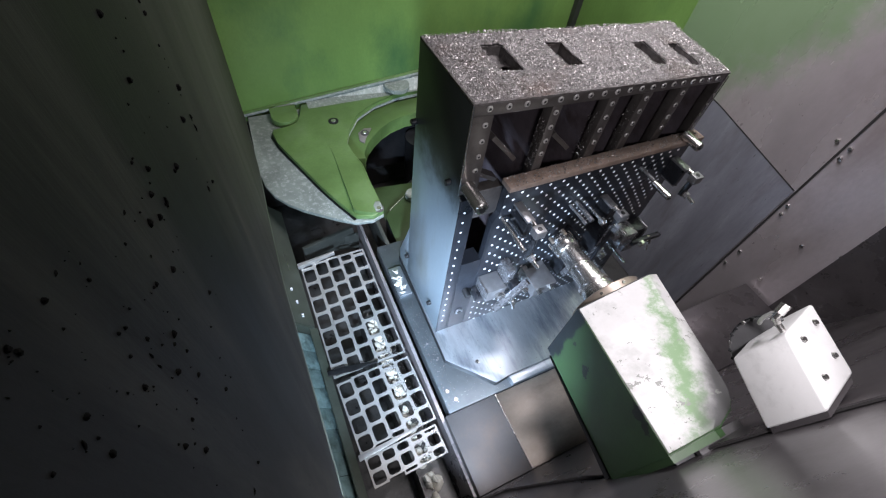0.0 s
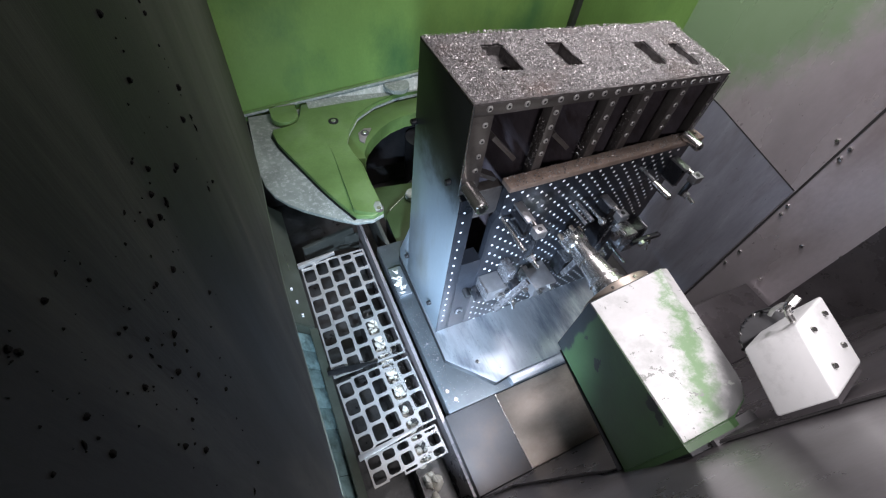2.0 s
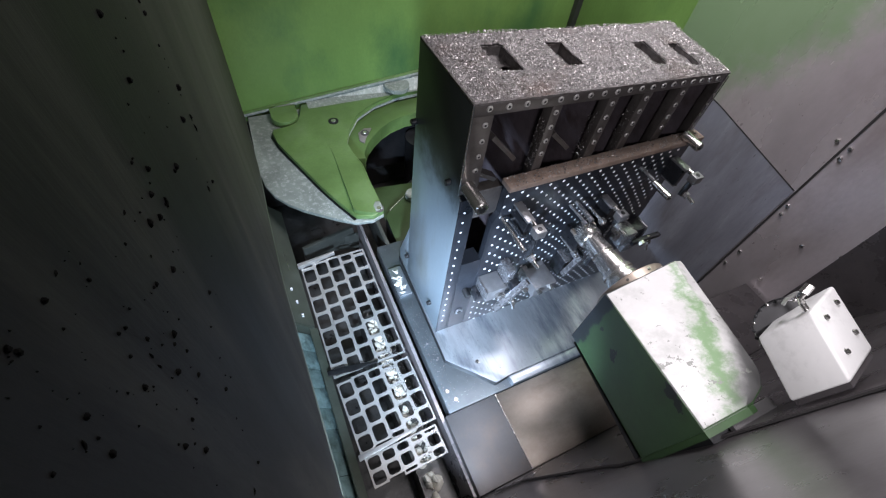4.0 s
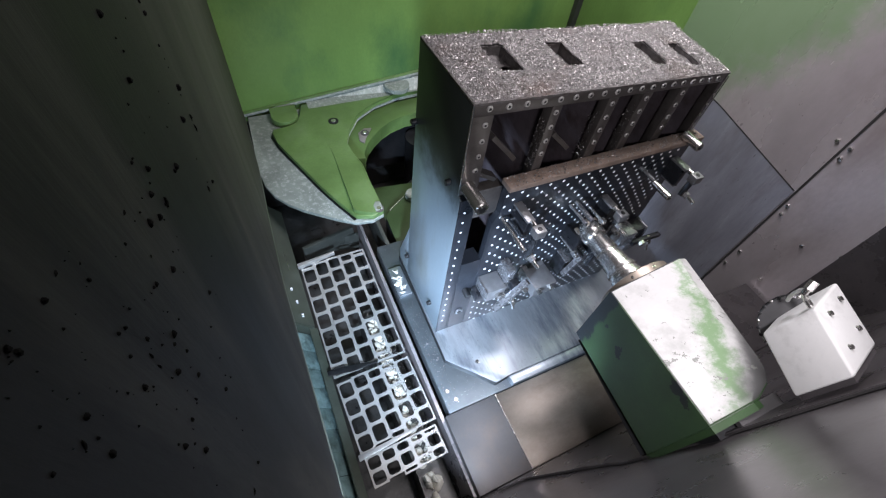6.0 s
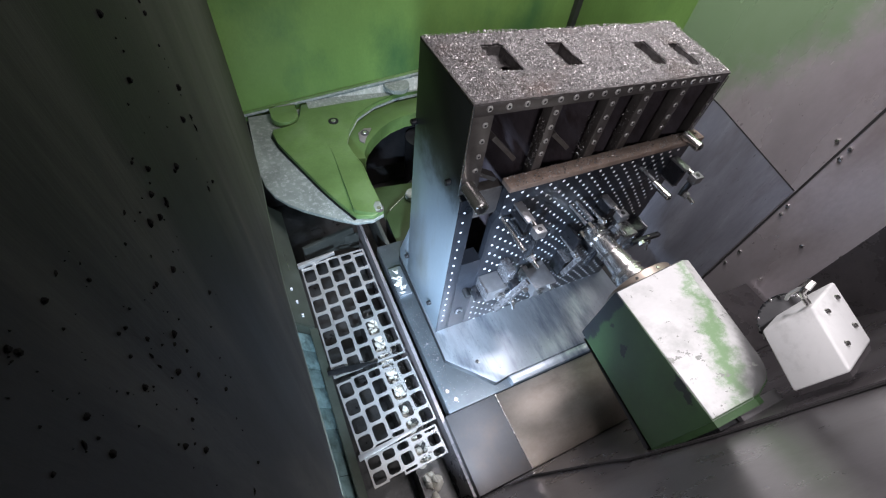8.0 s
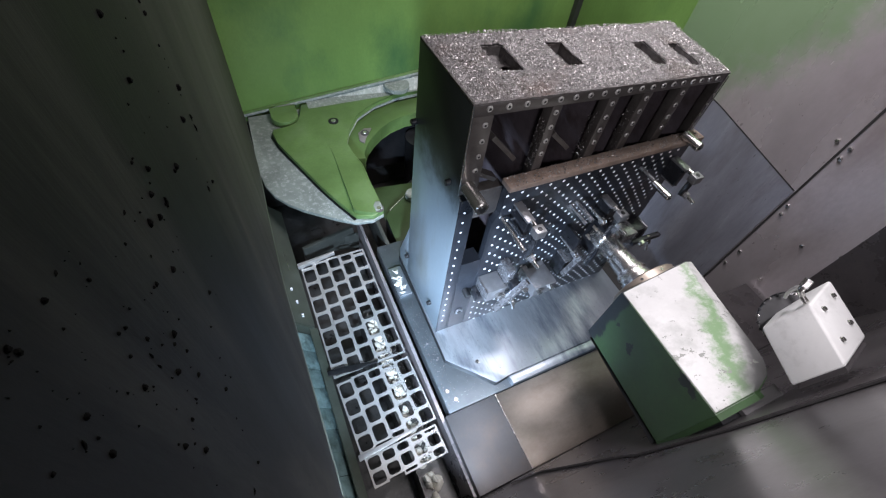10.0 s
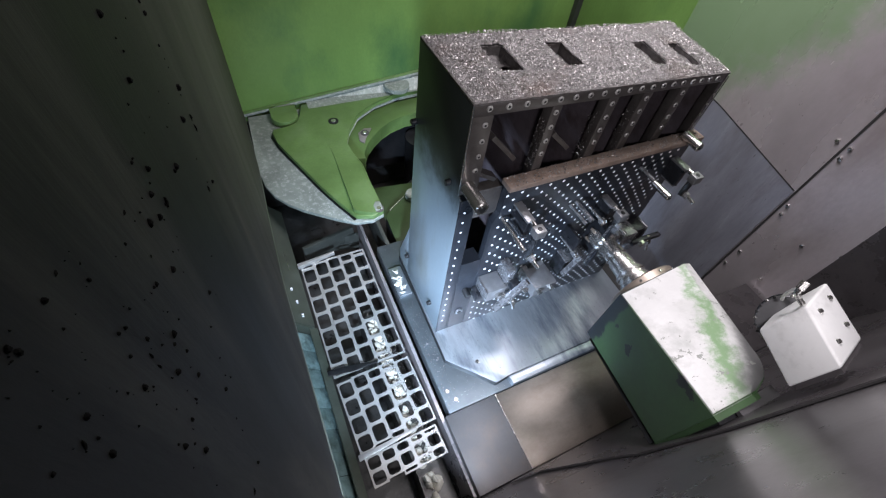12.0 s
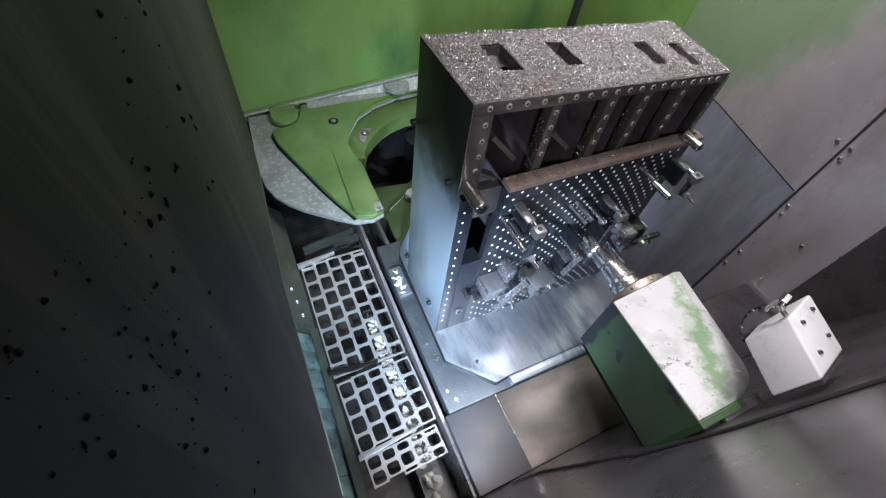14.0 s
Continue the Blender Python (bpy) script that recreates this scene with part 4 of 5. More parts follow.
def channel_litter():
    rng = random.Random(7)
    # pale wet clumps of chips lying in the channel and on the grate
    bm = bmesh.new()
    for _ in range(70):
        y = rng.uniform(0.10, 1.30)
        x = 0.335 + rng.uniform(-0.03, 0.03)
        m = Matrix.Translation((x, y, 0.79 + rng.uniform(-0.01, 0.02))) @ Euler((rng.uniform(0, 6), rng.uniform(0, 6), rng.uniform(0, 6))).to_matrix().to_4x4() @ Matrix.Diagonal(
            (rng.uniform(0.02, 0.055), rng.uniform(0.018, 0.04), rng.uniform(0.012, 0.025), 1))
        bmesh.ops.create_icosphere(bm, subdivisions=2, radius=1.0, matrix=m)
    for _ in range(16):
        m = Matrix.Translation((rng.uniform(0.55, 0.60), rng.uniform(1.32, 1.50), 1.005)) @ Euler((0, 0, rng.uniform(0, 6))).to_matrix().to_4x4() @ Matrix.Diagonal(
            (rng.uniform(0.01, 0.025), rng.uniform(0.006, 0.014), 0.005, 1))
        bmesh.ops.create_icosphere(bm, subdivisions=2, radius=1.0, matrix=m)
    for v in bm.verts:
        v.co += noise.noise_vector(v.co * 45) * (0.008 if v.co.z < 0.9 else 0.003)
    tagged(part("wet_clumps", bm, CLUMP), "pale wet clumps of chips in the channel", "chips", "", "stuff")
    single("litter_ledge", lambda bm: box(bm, 0.27, 0.06, 0.502, 0.40, 1.4, 0.785), PIT, "dark heap edge under the grate", "floor", "structure")
    bm = bmesh.new()
    for _ in range(420):
        y = rng.uniform(0.33, 1.15)
        x = 0.36 + rng.uniform(-0.05, 0.10)
        r = rng.uniform(0.002, 0.006)
        m = Matrix.Translation((x, y, 0.874)) @ Euler((rng.uniform(0, 6), rng.uniform(0, 6), rng.uniform(0, 6))).to_matrix().to_4x4() @ Matrix.Diagonal((r * 1.6, r, r * 0.4, 1))
        bmesh.ops.create_cube(bm, size=1.0, matrix=m)
    tagged(part("grate_chips", bm, STEEL), "bright wet chips lying on the grate", "chips", "", "stuff")
    # dark strip lying on the grate joint, and a bare steel strip
    single("rubber_strip", lambda bm: prism(bm, [(-0.03, 1.0), (0.12, 0.98), (0.27, 0.972), (0.27, 0.985), (0.12, 1.015), (-0.03, 1.035)], "z", 0.875, 0.895, 0.003), BLACK,
           "torn dark rubber strip lying on the grate", "rubber strip")
    single("flat_bar", lambda bm: prism(bm, [(0.0, 0.483), (0.34, 0.515), (0.34, 0.532), (0.0, 0.515)], "z", 0.8765, 0.886, 0.002), GRATE,
           "loose flat steel bar lying on the grate", "flat bar")
    single("flat_bar", lambda bm: prism(bm, [(-0.02, 1.83), (0.25, 1.875), (0.25, 1.885), (-0.02, 1.86)], "z", 0.8635, 0.90, 0.002), GRATE,
           "dark flat steel bar at the grate end", "flat bar")


# ---- clamping gear on the grid plate ----
FACE = 0.9645


def pin(x, z, y, r, back=FACE, label="bright round locating pin on the grid plate", mat=None):
    p = thing("locating_pin", (x, back, z), label, "locating pin", "pins on the grid plate")
    bm = bmesh.new()
    rod(bm, (x, back, z), (x, y, z), r, n=22, cap=r * 0.15)
    part("shank", bm, mat or STEEL, p)
    bm = bmesh.new()
    rod(bm, (x, y - 0.0005, z), (x, y - 0.004, z), r * 0.5, n=16)
    part("centre_mark", bm, BLACK, p)


def gear(name, at, label, items, group="clamps on the grid plate"):
    """A clamp out of boxes, bars, rods and hexagon nuts: (part, kind, numbers, material)."""
    c = thing(name, at, label, "clamp", group)
    for part_name, kind, v, m in items:
        bm = bmesh.new()
        if kind == "box":
            box(bm, *v, 0.004)
        elif kind == "rod":
            rod(bm, v[0:3], v[3:6], v[6], n=14, cap=v[6] * 0.12)
        elif kind == "hex":
            rod(bm, v[0:3], v[3:6], v[6], n=6)
        else:
            a, b, w, t = Vector(v[0:3]), Vector(v[3:6]), v[6], v[7]
            box(bm, -w / 2, -t / 2, 0, w / 2, t / 2, (b - a).length, min(w, t) * 0.12)
            bmesh.ops.transform(bm, matrix=Matrix.Translation(a) @ (b - a).to_track_quat("Z", "Y").to_matrix().to_4x4(), verts=bm.verts)
        part(part_name, bm, m, c)
    return c


def arm_clamp(x, z, reach, label, bar=0.056, drop=0.15):
    """A flat arm on a web that stands out from the plate, with a drilled head, a hanging bar and a nut on its stud."""
    c = thing("arm_clamp", (x, FACE, z), label, "clamp", "clamps on the grid plate")
    y1 = FACE - reach

    def piece(name, mat, *v):
        bm = bmesh.new()
        box(bm, *v)
        return part(name, bm, mat, c)

    piece("flat_arm", BLOCK, x - bar / 2, y1, z - 0.006, x + bar / 2, FACE, z + 0.006, 0.003)
    piece("web", DARK_CLAMP, x - bar * 0.42, y1 + 0.006, z - 0.108, x + bar * 0.30, FACE, z - 0.0065, 0.003)
    piece("web_edge", CLAMP, x - bar * 0.44, y1 + 0.004, z - 0.115, x + bar * 0.30, FACE, z - 0.1085, 0.002)
    bm = bmesh.new()
    rod(bm, (x + 0.008, y1 + 0.001, z - 0.006), (x + 0.008, y1 - 0.026, z - 0.006), 0.013, n=16)
    part("neck", bm, STEEL, c)
    head = piece("head_block", BLOCK, x - 0.018, y1 - 0.072, z - 0.034, x + 0.034, y1 - 0.026, z + 0.010, 0.004)
    bm = bmesh.new()
    rod(bm, (x + 0.008, y1 - 0.05, z + 0.0095), (x + 0.008, y1 - 0.05, z + 0.0115), 0.011, n=16)
    part("bore", bm, BLACK, head)
    bm = bmesh.new()
    a, b = Vector((x + 0.006, y1 - 0.045, z - 0.03)), Vector((x + 0.03, y1 - 0.030, z - drop))
    box(bm, -0.014, -0.011, 0, 0.014, 0.011, (b - a).length, 0.003)
    bmesh.ops.transform(bm, matrix=Matrix.Translation(a) @ (b - a).to_track_quat("Z", "Y").to_matrix().to_4x4(), verts=bm.verts)
    part("hanging_bar", bm, DARK_CLAMP, c)
    low = a.lerp(b, 0.80)
    for name, d0, d1, r, n, mat in (("washer", 0.011, 0.016, 0.022, 20, STEEL), ("nut", 0.0165, 0.037, 0.018, 6, BLOCK), ("stud", 0.0375, 0.080, 0.009, 14, STEEL)):
        bm = bmesh.new()
        out = Vector((0.12, -1, -0.15)).normalized()
        rod(bm, low + out * d0, low + out * d1, r, n=n)
        part(name, bm, mat, c)


def clamps():
    pin(0.68, 2.25, 0.865, 0.030, 0.9995, "thick bright locating pin on the fixture frame")
    pin(1.82, 2.265, 0.86, 0.022)
    pin(1.642, 2.110, 0.862, 0.010, label="slim dark pin behind a thicker one", mat=CLAMP)
    pin(1.645, 2.100, 0.752, 0.016, 0.8615)
    pin(0.875, 2.025, 0.765, 0.010, label="thin dark steel pin on the grid plate")
    pin(1.276, 1.970, 0.83, 0.009, label="slim dark pin on the grid plate", mat=CLAMP)
    pin(1.306, 1.982, 0.83, 0.012, label="stout grey pin on the grid plate", mat=CLAMP)
    arm_clamp(0.937, 2.10, 0.12, "grey flat arm clamp with a drilled head", 0.042, 0.24)
    arm_clamp(1.487, 1.965, 0.09, "slim arm clamp with a bright nut", 0.04, 0.10)
    arm_clamp(1.870, 2.110, 0.10, "flat arm clamp near the plate edge with a drilled head", 0.044)
    gear("web_clamp", (1.335, FACE, 1.75), "dark upright web with a bright lower edge", [
        ("web", "box", (1.325, 0.85, 1.705, 1.345, FACE, 1.80), DARK_CLAMP),
        ("edge", "box", (1.322, 0.848, 1.696, 1.348, FACE, 1.7045), BLOCK),
        ("rod", "rod", (1.36, FACE, 1.66, 1.36, 0.83, 1.66, 0.010), STEEL),
        ("nut", "hex", (1.36, 0.87, 1.66, 1.36, 0.845, 1.66, 0.020), CLAMP),
        ("strap", "bar", (1.33, 0.838, 1.50, 1.40, 0.838, 1.64, 0.032, 0.024), CLAMP)])
    F_ = FACE
    gear("step_clamp", (0.90, F_, 1.5), "stepped clamp low on the plate with a slanting strap", [
        ("block", "box", (0.841, 0.850, 1.475, 0.955, F_, 1.562), BLOCK),
        ("jaw", "box", (0.833, 0.846, 1.50, 0.8405, F_ - 0.02, 1.568), CLAMP),
        ("foot", "box", (0.82, 0.90, 1.40, 0.97, F_, 1.4745), DARK_CLAMP),
        ("nut", "hex", (0.905, 0.849, 1.52, 0.905, 0.825, 1.52, 0.016), STEEL),
        ("nut", "hex", (0.940, 0.849, 1.505, 0.940, 0.822, 1.505, 0.014), STEEL),
        ("post", "box", (0.957, 0.875, 1.46, 1.005, F_, 1.66), CLAMP),
        ("strap", "bar", (0.885, 0.812, 1.43, 1.045, 0.812, 1.625, 0.034, 0.030), CLAMP),
        ("strap_seat", "box", (0.98, 0.828, 1.53, 1.03, 0.8745, 1.58), DARK_CLAMP),
        ("strap_nut", "hex", (1.01, 0.812, 1.60, 1.035, 0.790, 1.57, 0.017), STEEL),
        ("stud", "rod", (0.985, 0.815, 1.50, 1.0, 0.79, 1.41, 0.009), STEEL),
        ("nut", "hex", (0.99, 0.807, 1.475, 0.995, 0.80, 1.45, 0.017), STEEL)])
    gear("block_clamp", (1.2, F_, 1.45), "bright steel clamp block with two screws and a notched top", [
        ("block", "box", (1.125, 0.806, 1.42, 1.268, 0.935, 1.510), BLOCK),
        ("cheek", "box", (1.125, 0.9355, 1.42, 1.160, F_, 1.510), BLOCK),
        ("cheek", "box", (1.195, 0.9355, 1.42, 1.268, F_, 1.510), BLOCK),
        ("screw", "hex", (1.150, 0.8055, 1.490, 1.150, 0.780, 1.490, 0.015), STEEL),
        ("screw", "hex", (1.225, 0.8055, 1.490, 1.225, 0.780, 1.490, 0.015), STEEL)])
    gear("block_clamp", (1.84, F_, 1.52), "dark clamp block with a bent arm and a bright bolt", [
        ("block", "box", (1.79, 0.858, 1.47, 1.872, F_, 1.565), CLAMP),
        ("plate", "box", (1.88, 0.873, 1.46, 1.92, F_, 1.615), DARK_CLAMP),
        ("edge", "box", (1.9205, 0.874, 1.50, 1.928, F_, 1.618), CLAMP),
        ("arm", "bar", (1.80, 0.845, 1.575, 2.02, 0.842, 1.572, 0.030, 0.026), DARK_CLAMP),
        ("arm_nut", "hex", (1.86, 0.83, 1.575, 1.86, 0.81, 1.575, 0.020), STEEL),
        ("bolt", "rod", (1.93, 0.845, 1.59, 1.96, 0.82, 1.47, 0.008), STEEL),
        ("bolt_nut", "hex", (1.94, 0.838, 1.555, 1.948, 0.832, 1.53, 0.018), STEEL),
        ("pin", "rod", (1.80, F_, 1.43, 1.80, 0.80, 1.43, 0.008), STEEL)])
    gear("strap_clamp", (1.52, F_, 1.75), "dark slanting strap clamp with hexagon nuts", [
        ("web", "box", (1.50, 0.86, 1.58, 1.55, F_, 1.80), DARK_CLAMP),
        ("strap", "bar", (1.489, 0.842, 1.524, 1.520, 0.842, 1.86, 0.034, 0.026), DARK_CLAMP),
        ("strap_edge", "bar", (1.471, 0.842, 1.524, 1.502, 0.842, 1.86, 0.003, 0.026), CLAMP),
        ("nut", "hex", (1.515, 0.8285, 1.84, 1.515, 0.805, 1.84, 0.022), CLAMP),
        ("stud", "rod", (1.515, 0.8045, 1.84, 1.515, 0.785, 1.84, 0.010), STEEL),
        ("block", "box", (1.545, 0.855, 1.53, 1.60, F_, 1.60), BLOCK),
        ("nut", "hex", (1.575, 0.8545, 1.57, 1.575, 0.825, 1.57, 0.020), STEEL),
        ("nut", "hex", (1.60, 0.864, 1.72, 1.60, 0.832, 1.72, 0.026), BLOCK),
        ("block", "box", (1.69, 0.845, 1.58, 1.80, F_, 1.675), CLAMP),
        ("side_plate", "box", (1.8005, 0.875, 1.57, 1.905, F_, 1.64), DARK_CLAMP),
        ("side_edge", "box", (1.9055, 0.872, 1.58, 1.918, F_, 1.645), BLOCK),
        ("stud", "rod", (1.43, F_, 1.90, 1.43, 0.84, 1.90, 0.010), STEEL),
        ("nut", "hex", (1.43, 0.87, 1.90, 1.43, 0.845, 1.90, 0.020), STEEL)])
    gear("stop_block", (1.40, F_, 1.5), "dark stop block beside the base plate", [
        ("block", "box", (1.36, 0.88, 1.40, 1.48, F_, 1.55), DARK_CLAMP),
        ("lip", "box", (1.355, 0.872, 1.5505, 1.485, F_, 1.562), CLAMP)])


# ---- spindle carrier ----
SLIDE = (0.8, 0.06, 1.03)

HEAD = (1.218, 0.473, 1.817)


def loft(bm, front, back, y0, y1, steps=10, close=True, tuck=None):
    """Skin between two outlines of (x, z) pairs from y0 to y1; tuck rounds points off sideways over the last part."""
    rings = []
    tuck = tuck or [0.0] * len(front)
    for k in range(steps + 1):
        u = k / steps
        w = max(0.0, (u - 0.83) / 0.17)
        turn_in = 1 - math.sqrt(max(0.0, 1 - w * w))
        rings.append([bm.verts.new((a[0] + (b[0] - a[0]) * u - d * turn_in, y0 + (y1 - y0) * u, a[1] + (b[1] - a[1]) * u)) for a, b, d in zip(front, back, tuck)])
    n = len(front)
    for lo, hi in zip(rings, rings[1:]):
        for k in range(n if close else n - 1):
            bm.faces.new((lo[k], lo[(k + 1) % n], hi[(k + 1) % n], hi[k]))
    if close:
        bm.faces.new(rings[0])
        bm.faces.new(rings[-1][::-1])


def spindle():
    h = thing("spindle_head", HEAD, "worn white and green spindle head carrying a bright tool holder", "spindle head")
    ox, oz = 0.978, 1.952
    F = [(0, 0), (0.333, 0.079), (0.390, 0.052), (0.420, -0.02), (0.43, -0.33), (0.06, -0.42), (-0.012, -0.381)]
    B = [(-0.146, 0.167), (0.050, 0.211), (0.150, 0.195), (0.22, 0.120), (0.32, -0.25), (-0.06, -0.27), (-0.158, -0.214)]
    F, B = [(ox + a, oz + b) for a, b in F], [(ox + a, oz + b) for a, b in B]
    bm = bmesh.new()
    tuck = [0.0, 0.045, 0.10, 0.13, 0.14, 0.0, 0.0]
    loft(bm, F, B, 0.473, -0.096, 24, True, tuck)
    W = B
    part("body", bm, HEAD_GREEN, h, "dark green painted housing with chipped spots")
    # painted upper skin, 4 mm proud, white and worn to green towards the shoulder
    bm = bmesh.new()
    up = 0.004
    skins = [[(o[0][0] + 0.004, o[0][1] + up), (o[1][0], o[1][1] + up), (o[2][0], o[2][1] + up), (o[3][0] + up, o[3][1]), (o[3][0] - 0.01, o[3][1] - 0.01),
              (o[2][0] - 0.01, o[2][1] - 0.01), (o[1][0], o[1][1] - 0.005), (o[0][0] + 0.004, o[0][1])] for o in (F, W)]
    loft(bm, skins[0], skins[1], 0.468, -0.09, 24, True, [0.0, 0.045, 0.10, 0.13, 0.13, 0.10, 0.045, 0.0])
    B = [(a - d, b) for (a, b), d in zip(W, tuck)]
    part("top_skin", bm, HEAD_WHITE, h, "white top worn to green along the shoulder")
    # black strip along the body's lower edge, and the flange at the wall
    bm = bmesh.new()
    loft(bm, [(a + da, b + db) for (a, b), (da, db) in zip([F[6], F[5], F[4]], [(-0.008, -0.010), (-0.016, -0.06), (0, -0.06)])] + [F[4], F[5]],
         [(a + da, b + db) for (a, b), (da, db) in zip([B[6], B[5], B[4]], [(-0.018, -0.012), (-0.024, -0.08), (0, -0.08)])] + [B[4], B[5]], 0.44, -0.09)
    part("lower_strip", bm, BLACK, h, "black strip along the lower edge of the body")
    bm = bmesh.new()
    cx, cz = ox + 0.02, oz - 0.03
    grow = [(cx + (a - cx) * 1.015, cz + (b - cz) * 1.02) for a, b in B]
    loft(bm, grow, grow, -0.0965, -0.118, 1)
    part("flange", bm, HEAD_GREEN, h)
    bm = bmesh.new()
    loft(bm, [(cx + (a - cx) * 0.85, cz + (b - cz) * 0.85) for a, b in B], [(cx + (a - cx) * 0.85, cz + (b - cz) * 0.85) for a, b in B], -0.1185, -0.28, 1)
    part("neck", bm, BLACK, h)
    bm = bmesh.new()
    loft(bm, [(B[1][0] - 0.07, B[1][1] - 0.02), (B[1][0] + 0.10, B[1][1] + 0.0), (B[1][0] + 0.10, B[1][1] - 0.03), (B[1][0] - 0.07, B[1][1] - 0.04)],
         [(B[1][0] - 0.07, B[1][1] - 0.02), (B[1][0] + 0.10, B[1][1] + 0.0), (B[1][0] + 0.10, B[1][1] - 0.03), (B[1][0] - 0.07, B[1][1] - 0.04)], -0.098, -0.14, 1)
    part("bracket", bm, SHEET_LIGHT, h, "small grey sheet bracket")
    ax, az = HEAD[0], HEAD[2]
    bm = bmesh.new()
    rod(bm, (ax, 0.46, az), (ax, 0.515, az), 0.172, n=56, cap=0.004)
    part("nose_ring", bm, RINGM, h, "tarnished steel nose ring")
    for k in range(10):
        a = 2 * math.pi * (k + 0.5) / 10
        screw_into(h, (ax + 0.172 * math.cos(a), 0.495, az + 0.172 * math.sin(a)), (math.cos(a), 0, math.sin(a)), 0.008, 0.003)
    bm = bmesh.new()
    turned(bm, (ax, az), ((0.515, 0.0), (0.515, 0.118), (0.532, 0.112), (0.542, 0.084), (0.562, 0.081), (0.567, 0.072), (0.582, 0.072), (0.588, 0.079), (0.605, 0.076), (0.612, 0.0)))
    part("collar", bm, STEEL, h, "bright stepped collar")
    bm = bmesh.new()
    turned(bm, (ax, az), ((0.606, 0.0), (0.606, 0.066), (0.69, 0.059), (0.695, 0.053), (0.705, 0.053), (0.71, 0.059), (0.80, 0.050), (0.80, 0.0)))
    part("tool_holder", bm, STEEL, h, "bright turned steel tool holder")
    return h


def turned(bm, axis, profile, n=40):
    rings = []
    for y, r in profile:
        rings.append([bm.verts.new((axis[0] + r * math.cos(2 * math.pi * k / n), y, axis[1] + r * math.sin(2 * math.pi * k / n))) for k in range(n)] if r else [bm.verts.new((axis[0], y, axis[1]))])
    for lo, hi in zip(rings, rings[1:]):
        for k in range(n):
            a, b = [r if len(r) == 1 else (r[k], r[(k + 1) % n]) for r in (lo, hi)]
            bm.faces.new((*a, *(b if len(b) == 1 else b[::-1])))


def cutter_on(head):
    """The milling cutter, a part that spins on the head."""
    ax, az = HEAD[0], HEAD[2]
    bm = bmesh.new()
    turned(bm, (ax, az), ((0.801, 0.0), (0.801, 0.056), (0.812, 0.063), (0.855, 0.062), (0.88, 0.058), (0.895, 0.044), (0.895, 0.0)), 40)
    ob = part("cutter", bm, STEEL, head, "spinning face cutter with small inserts")
    for k in range(5):
        a = 2 * math.pi * k / 5
        bm = bmesh.new()
        box(bm, -0.008, 0.862, 0.050, 0.008, 0.898, 0.066, 0.002)
        bmesh.ops.rotate(bm, cent=(0, 0, 0), matrix=Matrix.Rotation(a, 3, "Y"), verts=bm.verts)
        bmesh.ops.translate(bm, vec=(ax, 0, az), verts=bm.verts)
        part("insert", bm, RINGM, ob)
    return ob


BOXP = (1.05, 0.03, 2.532)


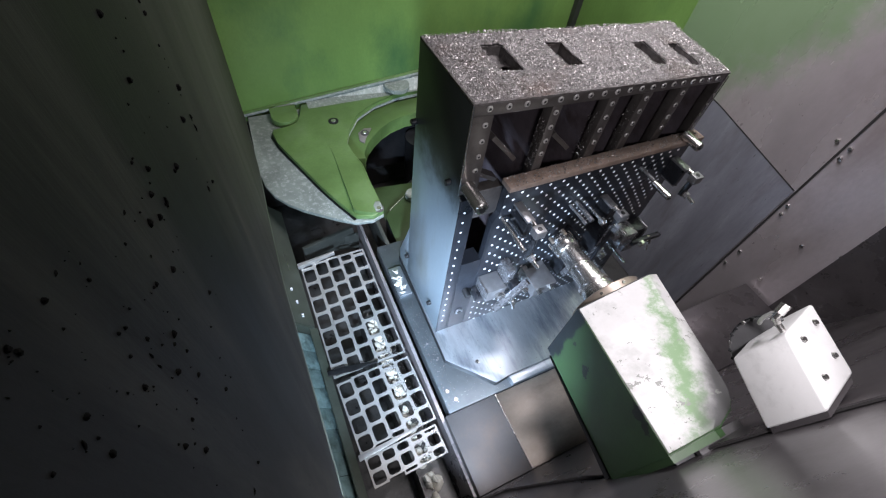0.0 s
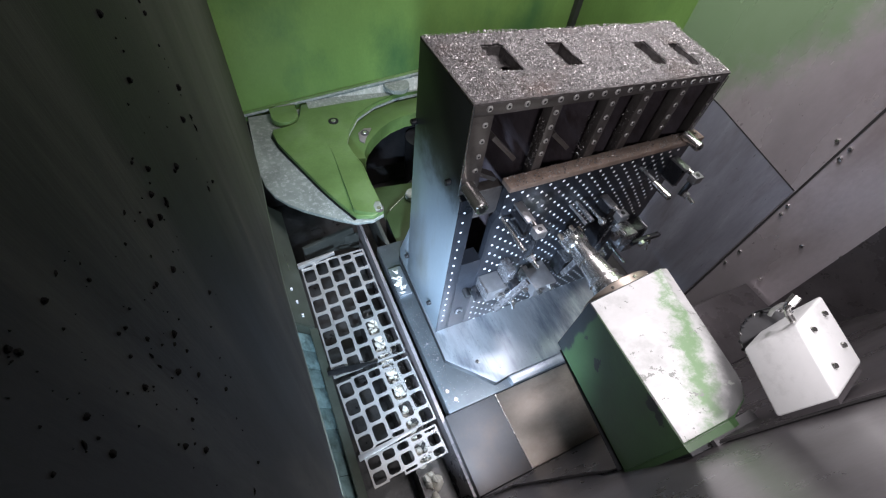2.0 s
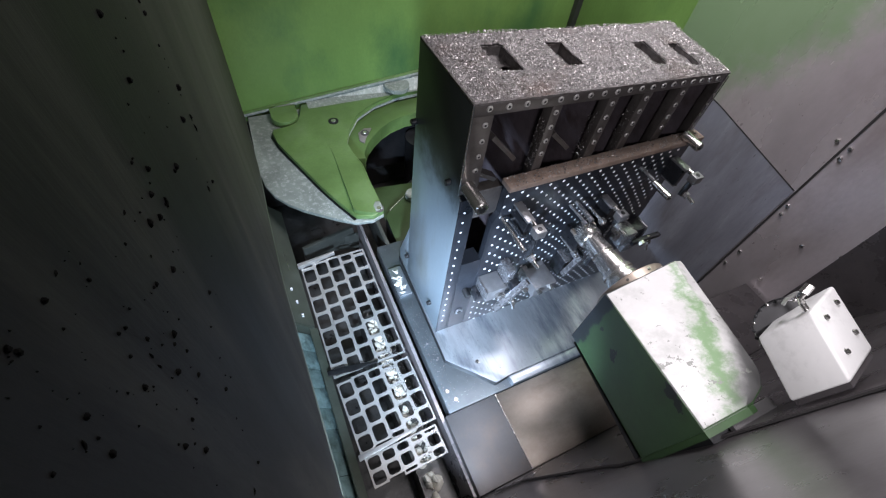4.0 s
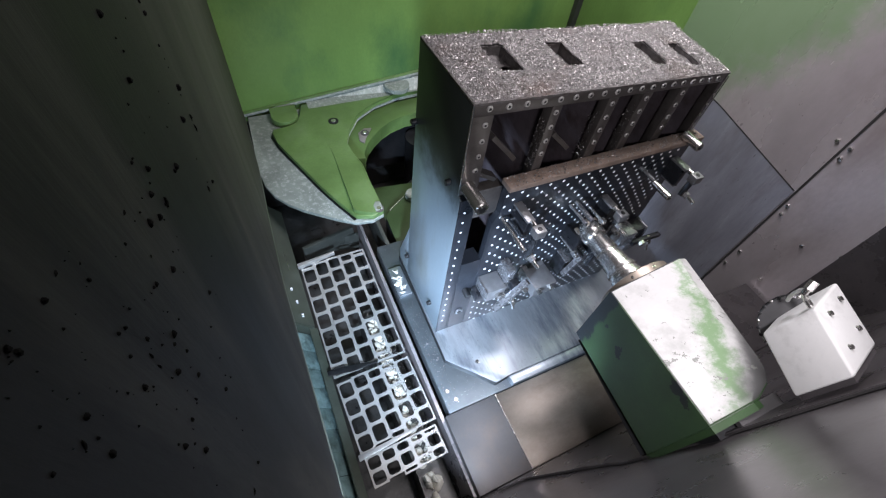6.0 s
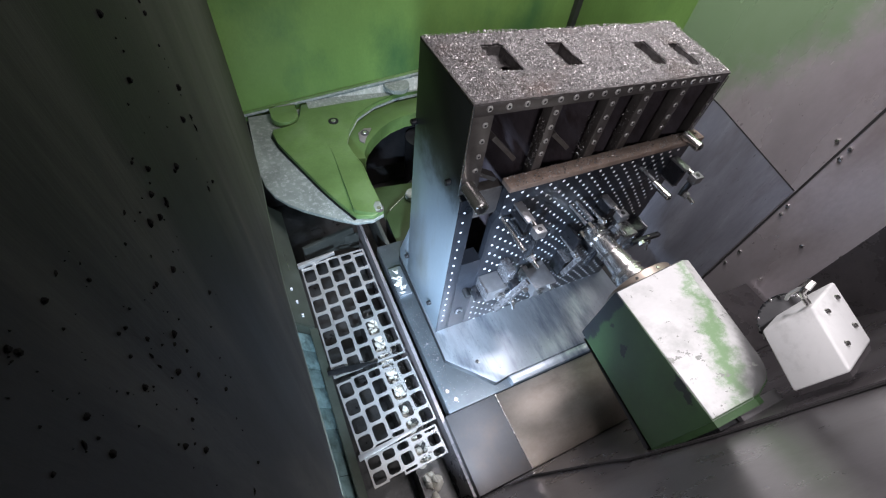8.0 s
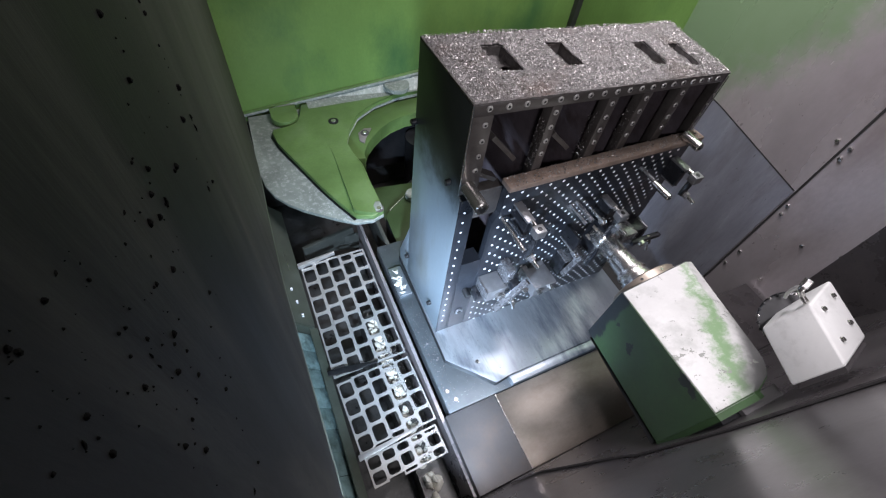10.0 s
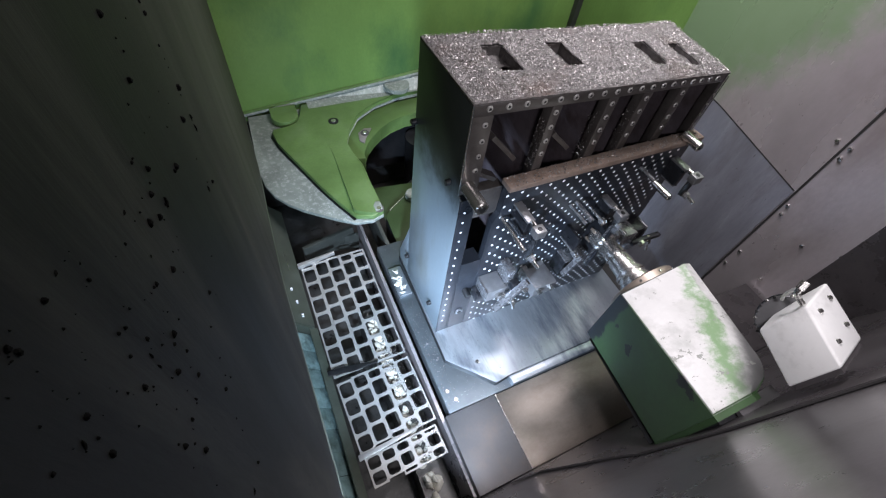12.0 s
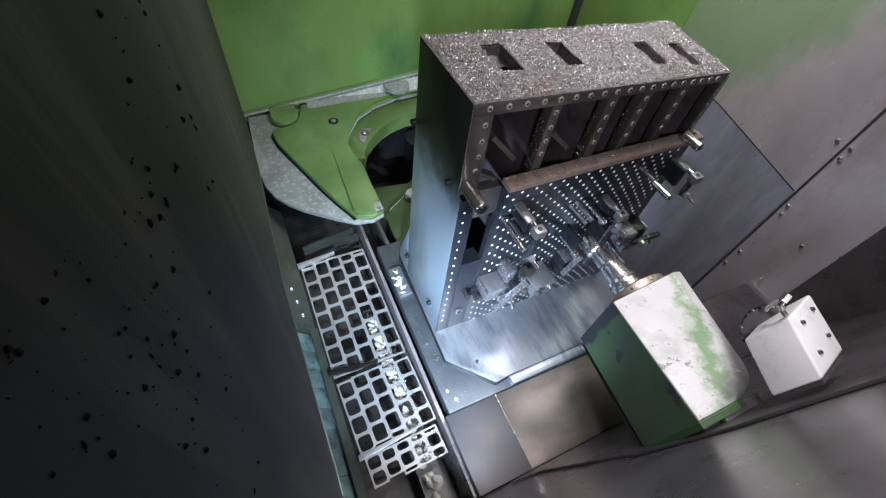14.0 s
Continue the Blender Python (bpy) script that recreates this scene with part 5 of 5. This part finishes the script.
def probe():
    b = thing("sensor_box", BOXP, "white sheet metal box with four screws and a round device", "sensor box")
    t0, ex, ey, ez = Vector(BOXP), Vector((0.164, 0.035, -0.008)), Vector((0.041, 0.179, 0.031)), Vector((0.027, -0.012, 0.167))

    def at(a, c, d):
        return t0 + ex * a + ey * c + ez * d

    bm = bmesh.new()
    made = bmesh.ops.create_cube(bm, size=1.0)["verts"]
    for v in made:
        v.co = at(v.co.x + 0.5, v.co.y - 0.5, v.co.z - 0.5)
    bmesh.ops.bevel(bm, geom=list(bm.edges), offset=0.009, segments=3, affect="EDGES", profile=0.5)
    part("housing", bm, WHITE, b)
    upward = ex.cross(ey).normalized()
    for a, c in ((0.3, -0.22), (0.78, -0.20), (0.3, -0.72), (0.78, -0.66)):
        screw_into(b, at(a, c, 0), upward, 0.0100, 0.002, DRUM, "washer")
        screw_into(b, at(a, c, 0) + upward * 0.002, upward, 0.0085, 0.004, STEEL)
    bm = bmesh.new()
    made = bmesh.ops.create_cube(bm, size=1.0)["verts"]
    for v in made:
        v.co = at(0.5 + v.co.x * 0.9, -1.04 + v.co.y * 0.08, -0.5 + v.co.z * 0.9)
    part("mounting", bm, FRONT, b)
    # toothed disc behind the box, its face turned up and outwards
    hub = t0 + Vector((0.083, -0.012, -0.152))
    way = Vector((-0.87, -0.12, 0.48)).normalized()
    bm = bmesh.new()
    rod(bm, hub - way * 0.018, hub, 0.092, n=64, cap=0.003)
    disc = part("disc", bm, DRUM, b, "polished grey toothed disc")
    bm = bmesh.new()
    rod(bm, hub - way * 0.040, hub - way * 0.0185, 0.096, n=64, cap=0.004)
    part("disc_rim", bm, BLACK, b, "black rim behind the disc")
    side = way.orthogonal().normalized()
    other = way.cross(side)
    for k in range(24):
        a = 2 * math.pi * k / 24
        p = hub + (side * math.cos(a) + other * math.sin(a)) * 0.0915 - way * 0.009
        bm = bmesh.new()
        box(bm, -0.004, -0.005, -0.009, 0.004, 0.005, 0.0095, 0.001)
        bmesh.ops.transform(bm, matrix=Matrix.Translation(p) @ way.to_track_quat("Z", "Y").to_matrix().to_4x4() @ Matrix.Rotation(a, 4, "Z"), verts=bm.verts)
        part("tooth", bm, BLACK if k % 3 else STEEL, disc)
    bm = bmesh.new()
    pts = [at(-0.02, 0.27, 0.08), at(0.02, 0.30, -0.06), at(0.10, 0.29, -0.22), at(0.20, 0.26, -0.36), at(0.30, 0.21, -0.48)]
    for p, q in zip(pts, pts[1:]):
        rod(bm, p, q, 0.0055, n=14)
    part("tube", bm, GRATE, b, "thin bent metal tube")
    bm = bmesh.new()
    pts = [at(0.16, 0.0, -0.12), at(0.10, 0.14, -0.10), at(0.0, 0.24, -0.02), at(-0.02, 0.27, 0.08)]
    for p, q in zip(pts, pts[1:]):
        rod(bm, p, q, 0.0085, n=16)
    part("nozzle", bm, STEEL, b, "bent metal coolant nozzle")
    bm = bmesh.new()
    rod(bm, at(-0.02, 0.265, 0.06), at(0.05, 0.30, 0.18), 0.0125, n=6)
    part("nozzle_nut", bm, STEEL, b)
    return b


enclosure()
front_wall()
table()
fixture()
chips()
stuck_chips()
wall_lip()
small_trim()
fork()
grates()
channel()
channel_litter()
clamps()
plate = slide_plate()
spindle_head = spindle()
cutter = cutter_on(spindle_head)
sensor_box = probe()


def motions():
    # the carrier rests, runs sideways, rests, runs sideways and down, rests, then goes down
    stops = (0.0, 0.55, 4.65, 6.35, 10.15, 11.62, 14.1)

    def rows(base, ends):
        """Rows every fifth of a second along straight runs between the stops."""
        way = [(0, 0, 0), (0, 0, 0), ends[0], ends[0], ends[1], ends[1], ends[2]]
        out = []
        for k in range(71):
            t = k * 0.2
            i = max(j for j in range(6) if stops[j] <= t + 1e-9)
            u = min(1, (t - stops[i]) / (stops[i + 1] - stops[i]))
            out.append((t, pose(*[base[a] + way[i][a] + (way[i + 1][a] - way[i][a]) * u for a in range(3)])))
        return out

    walk(spindle_head, rows(HEAD, ((0.173, 0.012, 0.014), (0.314, 0.026, -0.099), (0.292, 0.026, -0.174))))
    walk(sensor_box, rows(BOXP, ((0.186, 0.023, -0.031), (0.293, 0.044, -0.110), (0.264, 0.040, -0.175))))
    walk(plate, rows(SLIDE, ((0.12, 0.0, 0.0), (0.20, 0.0, 0.0), (0.20, 0.0, 0.0))))
    walk(cutter, [(k * 0.2, pose(0, 0, 0, 0, -80 * k, 0)) for k in range(71)])


motions()
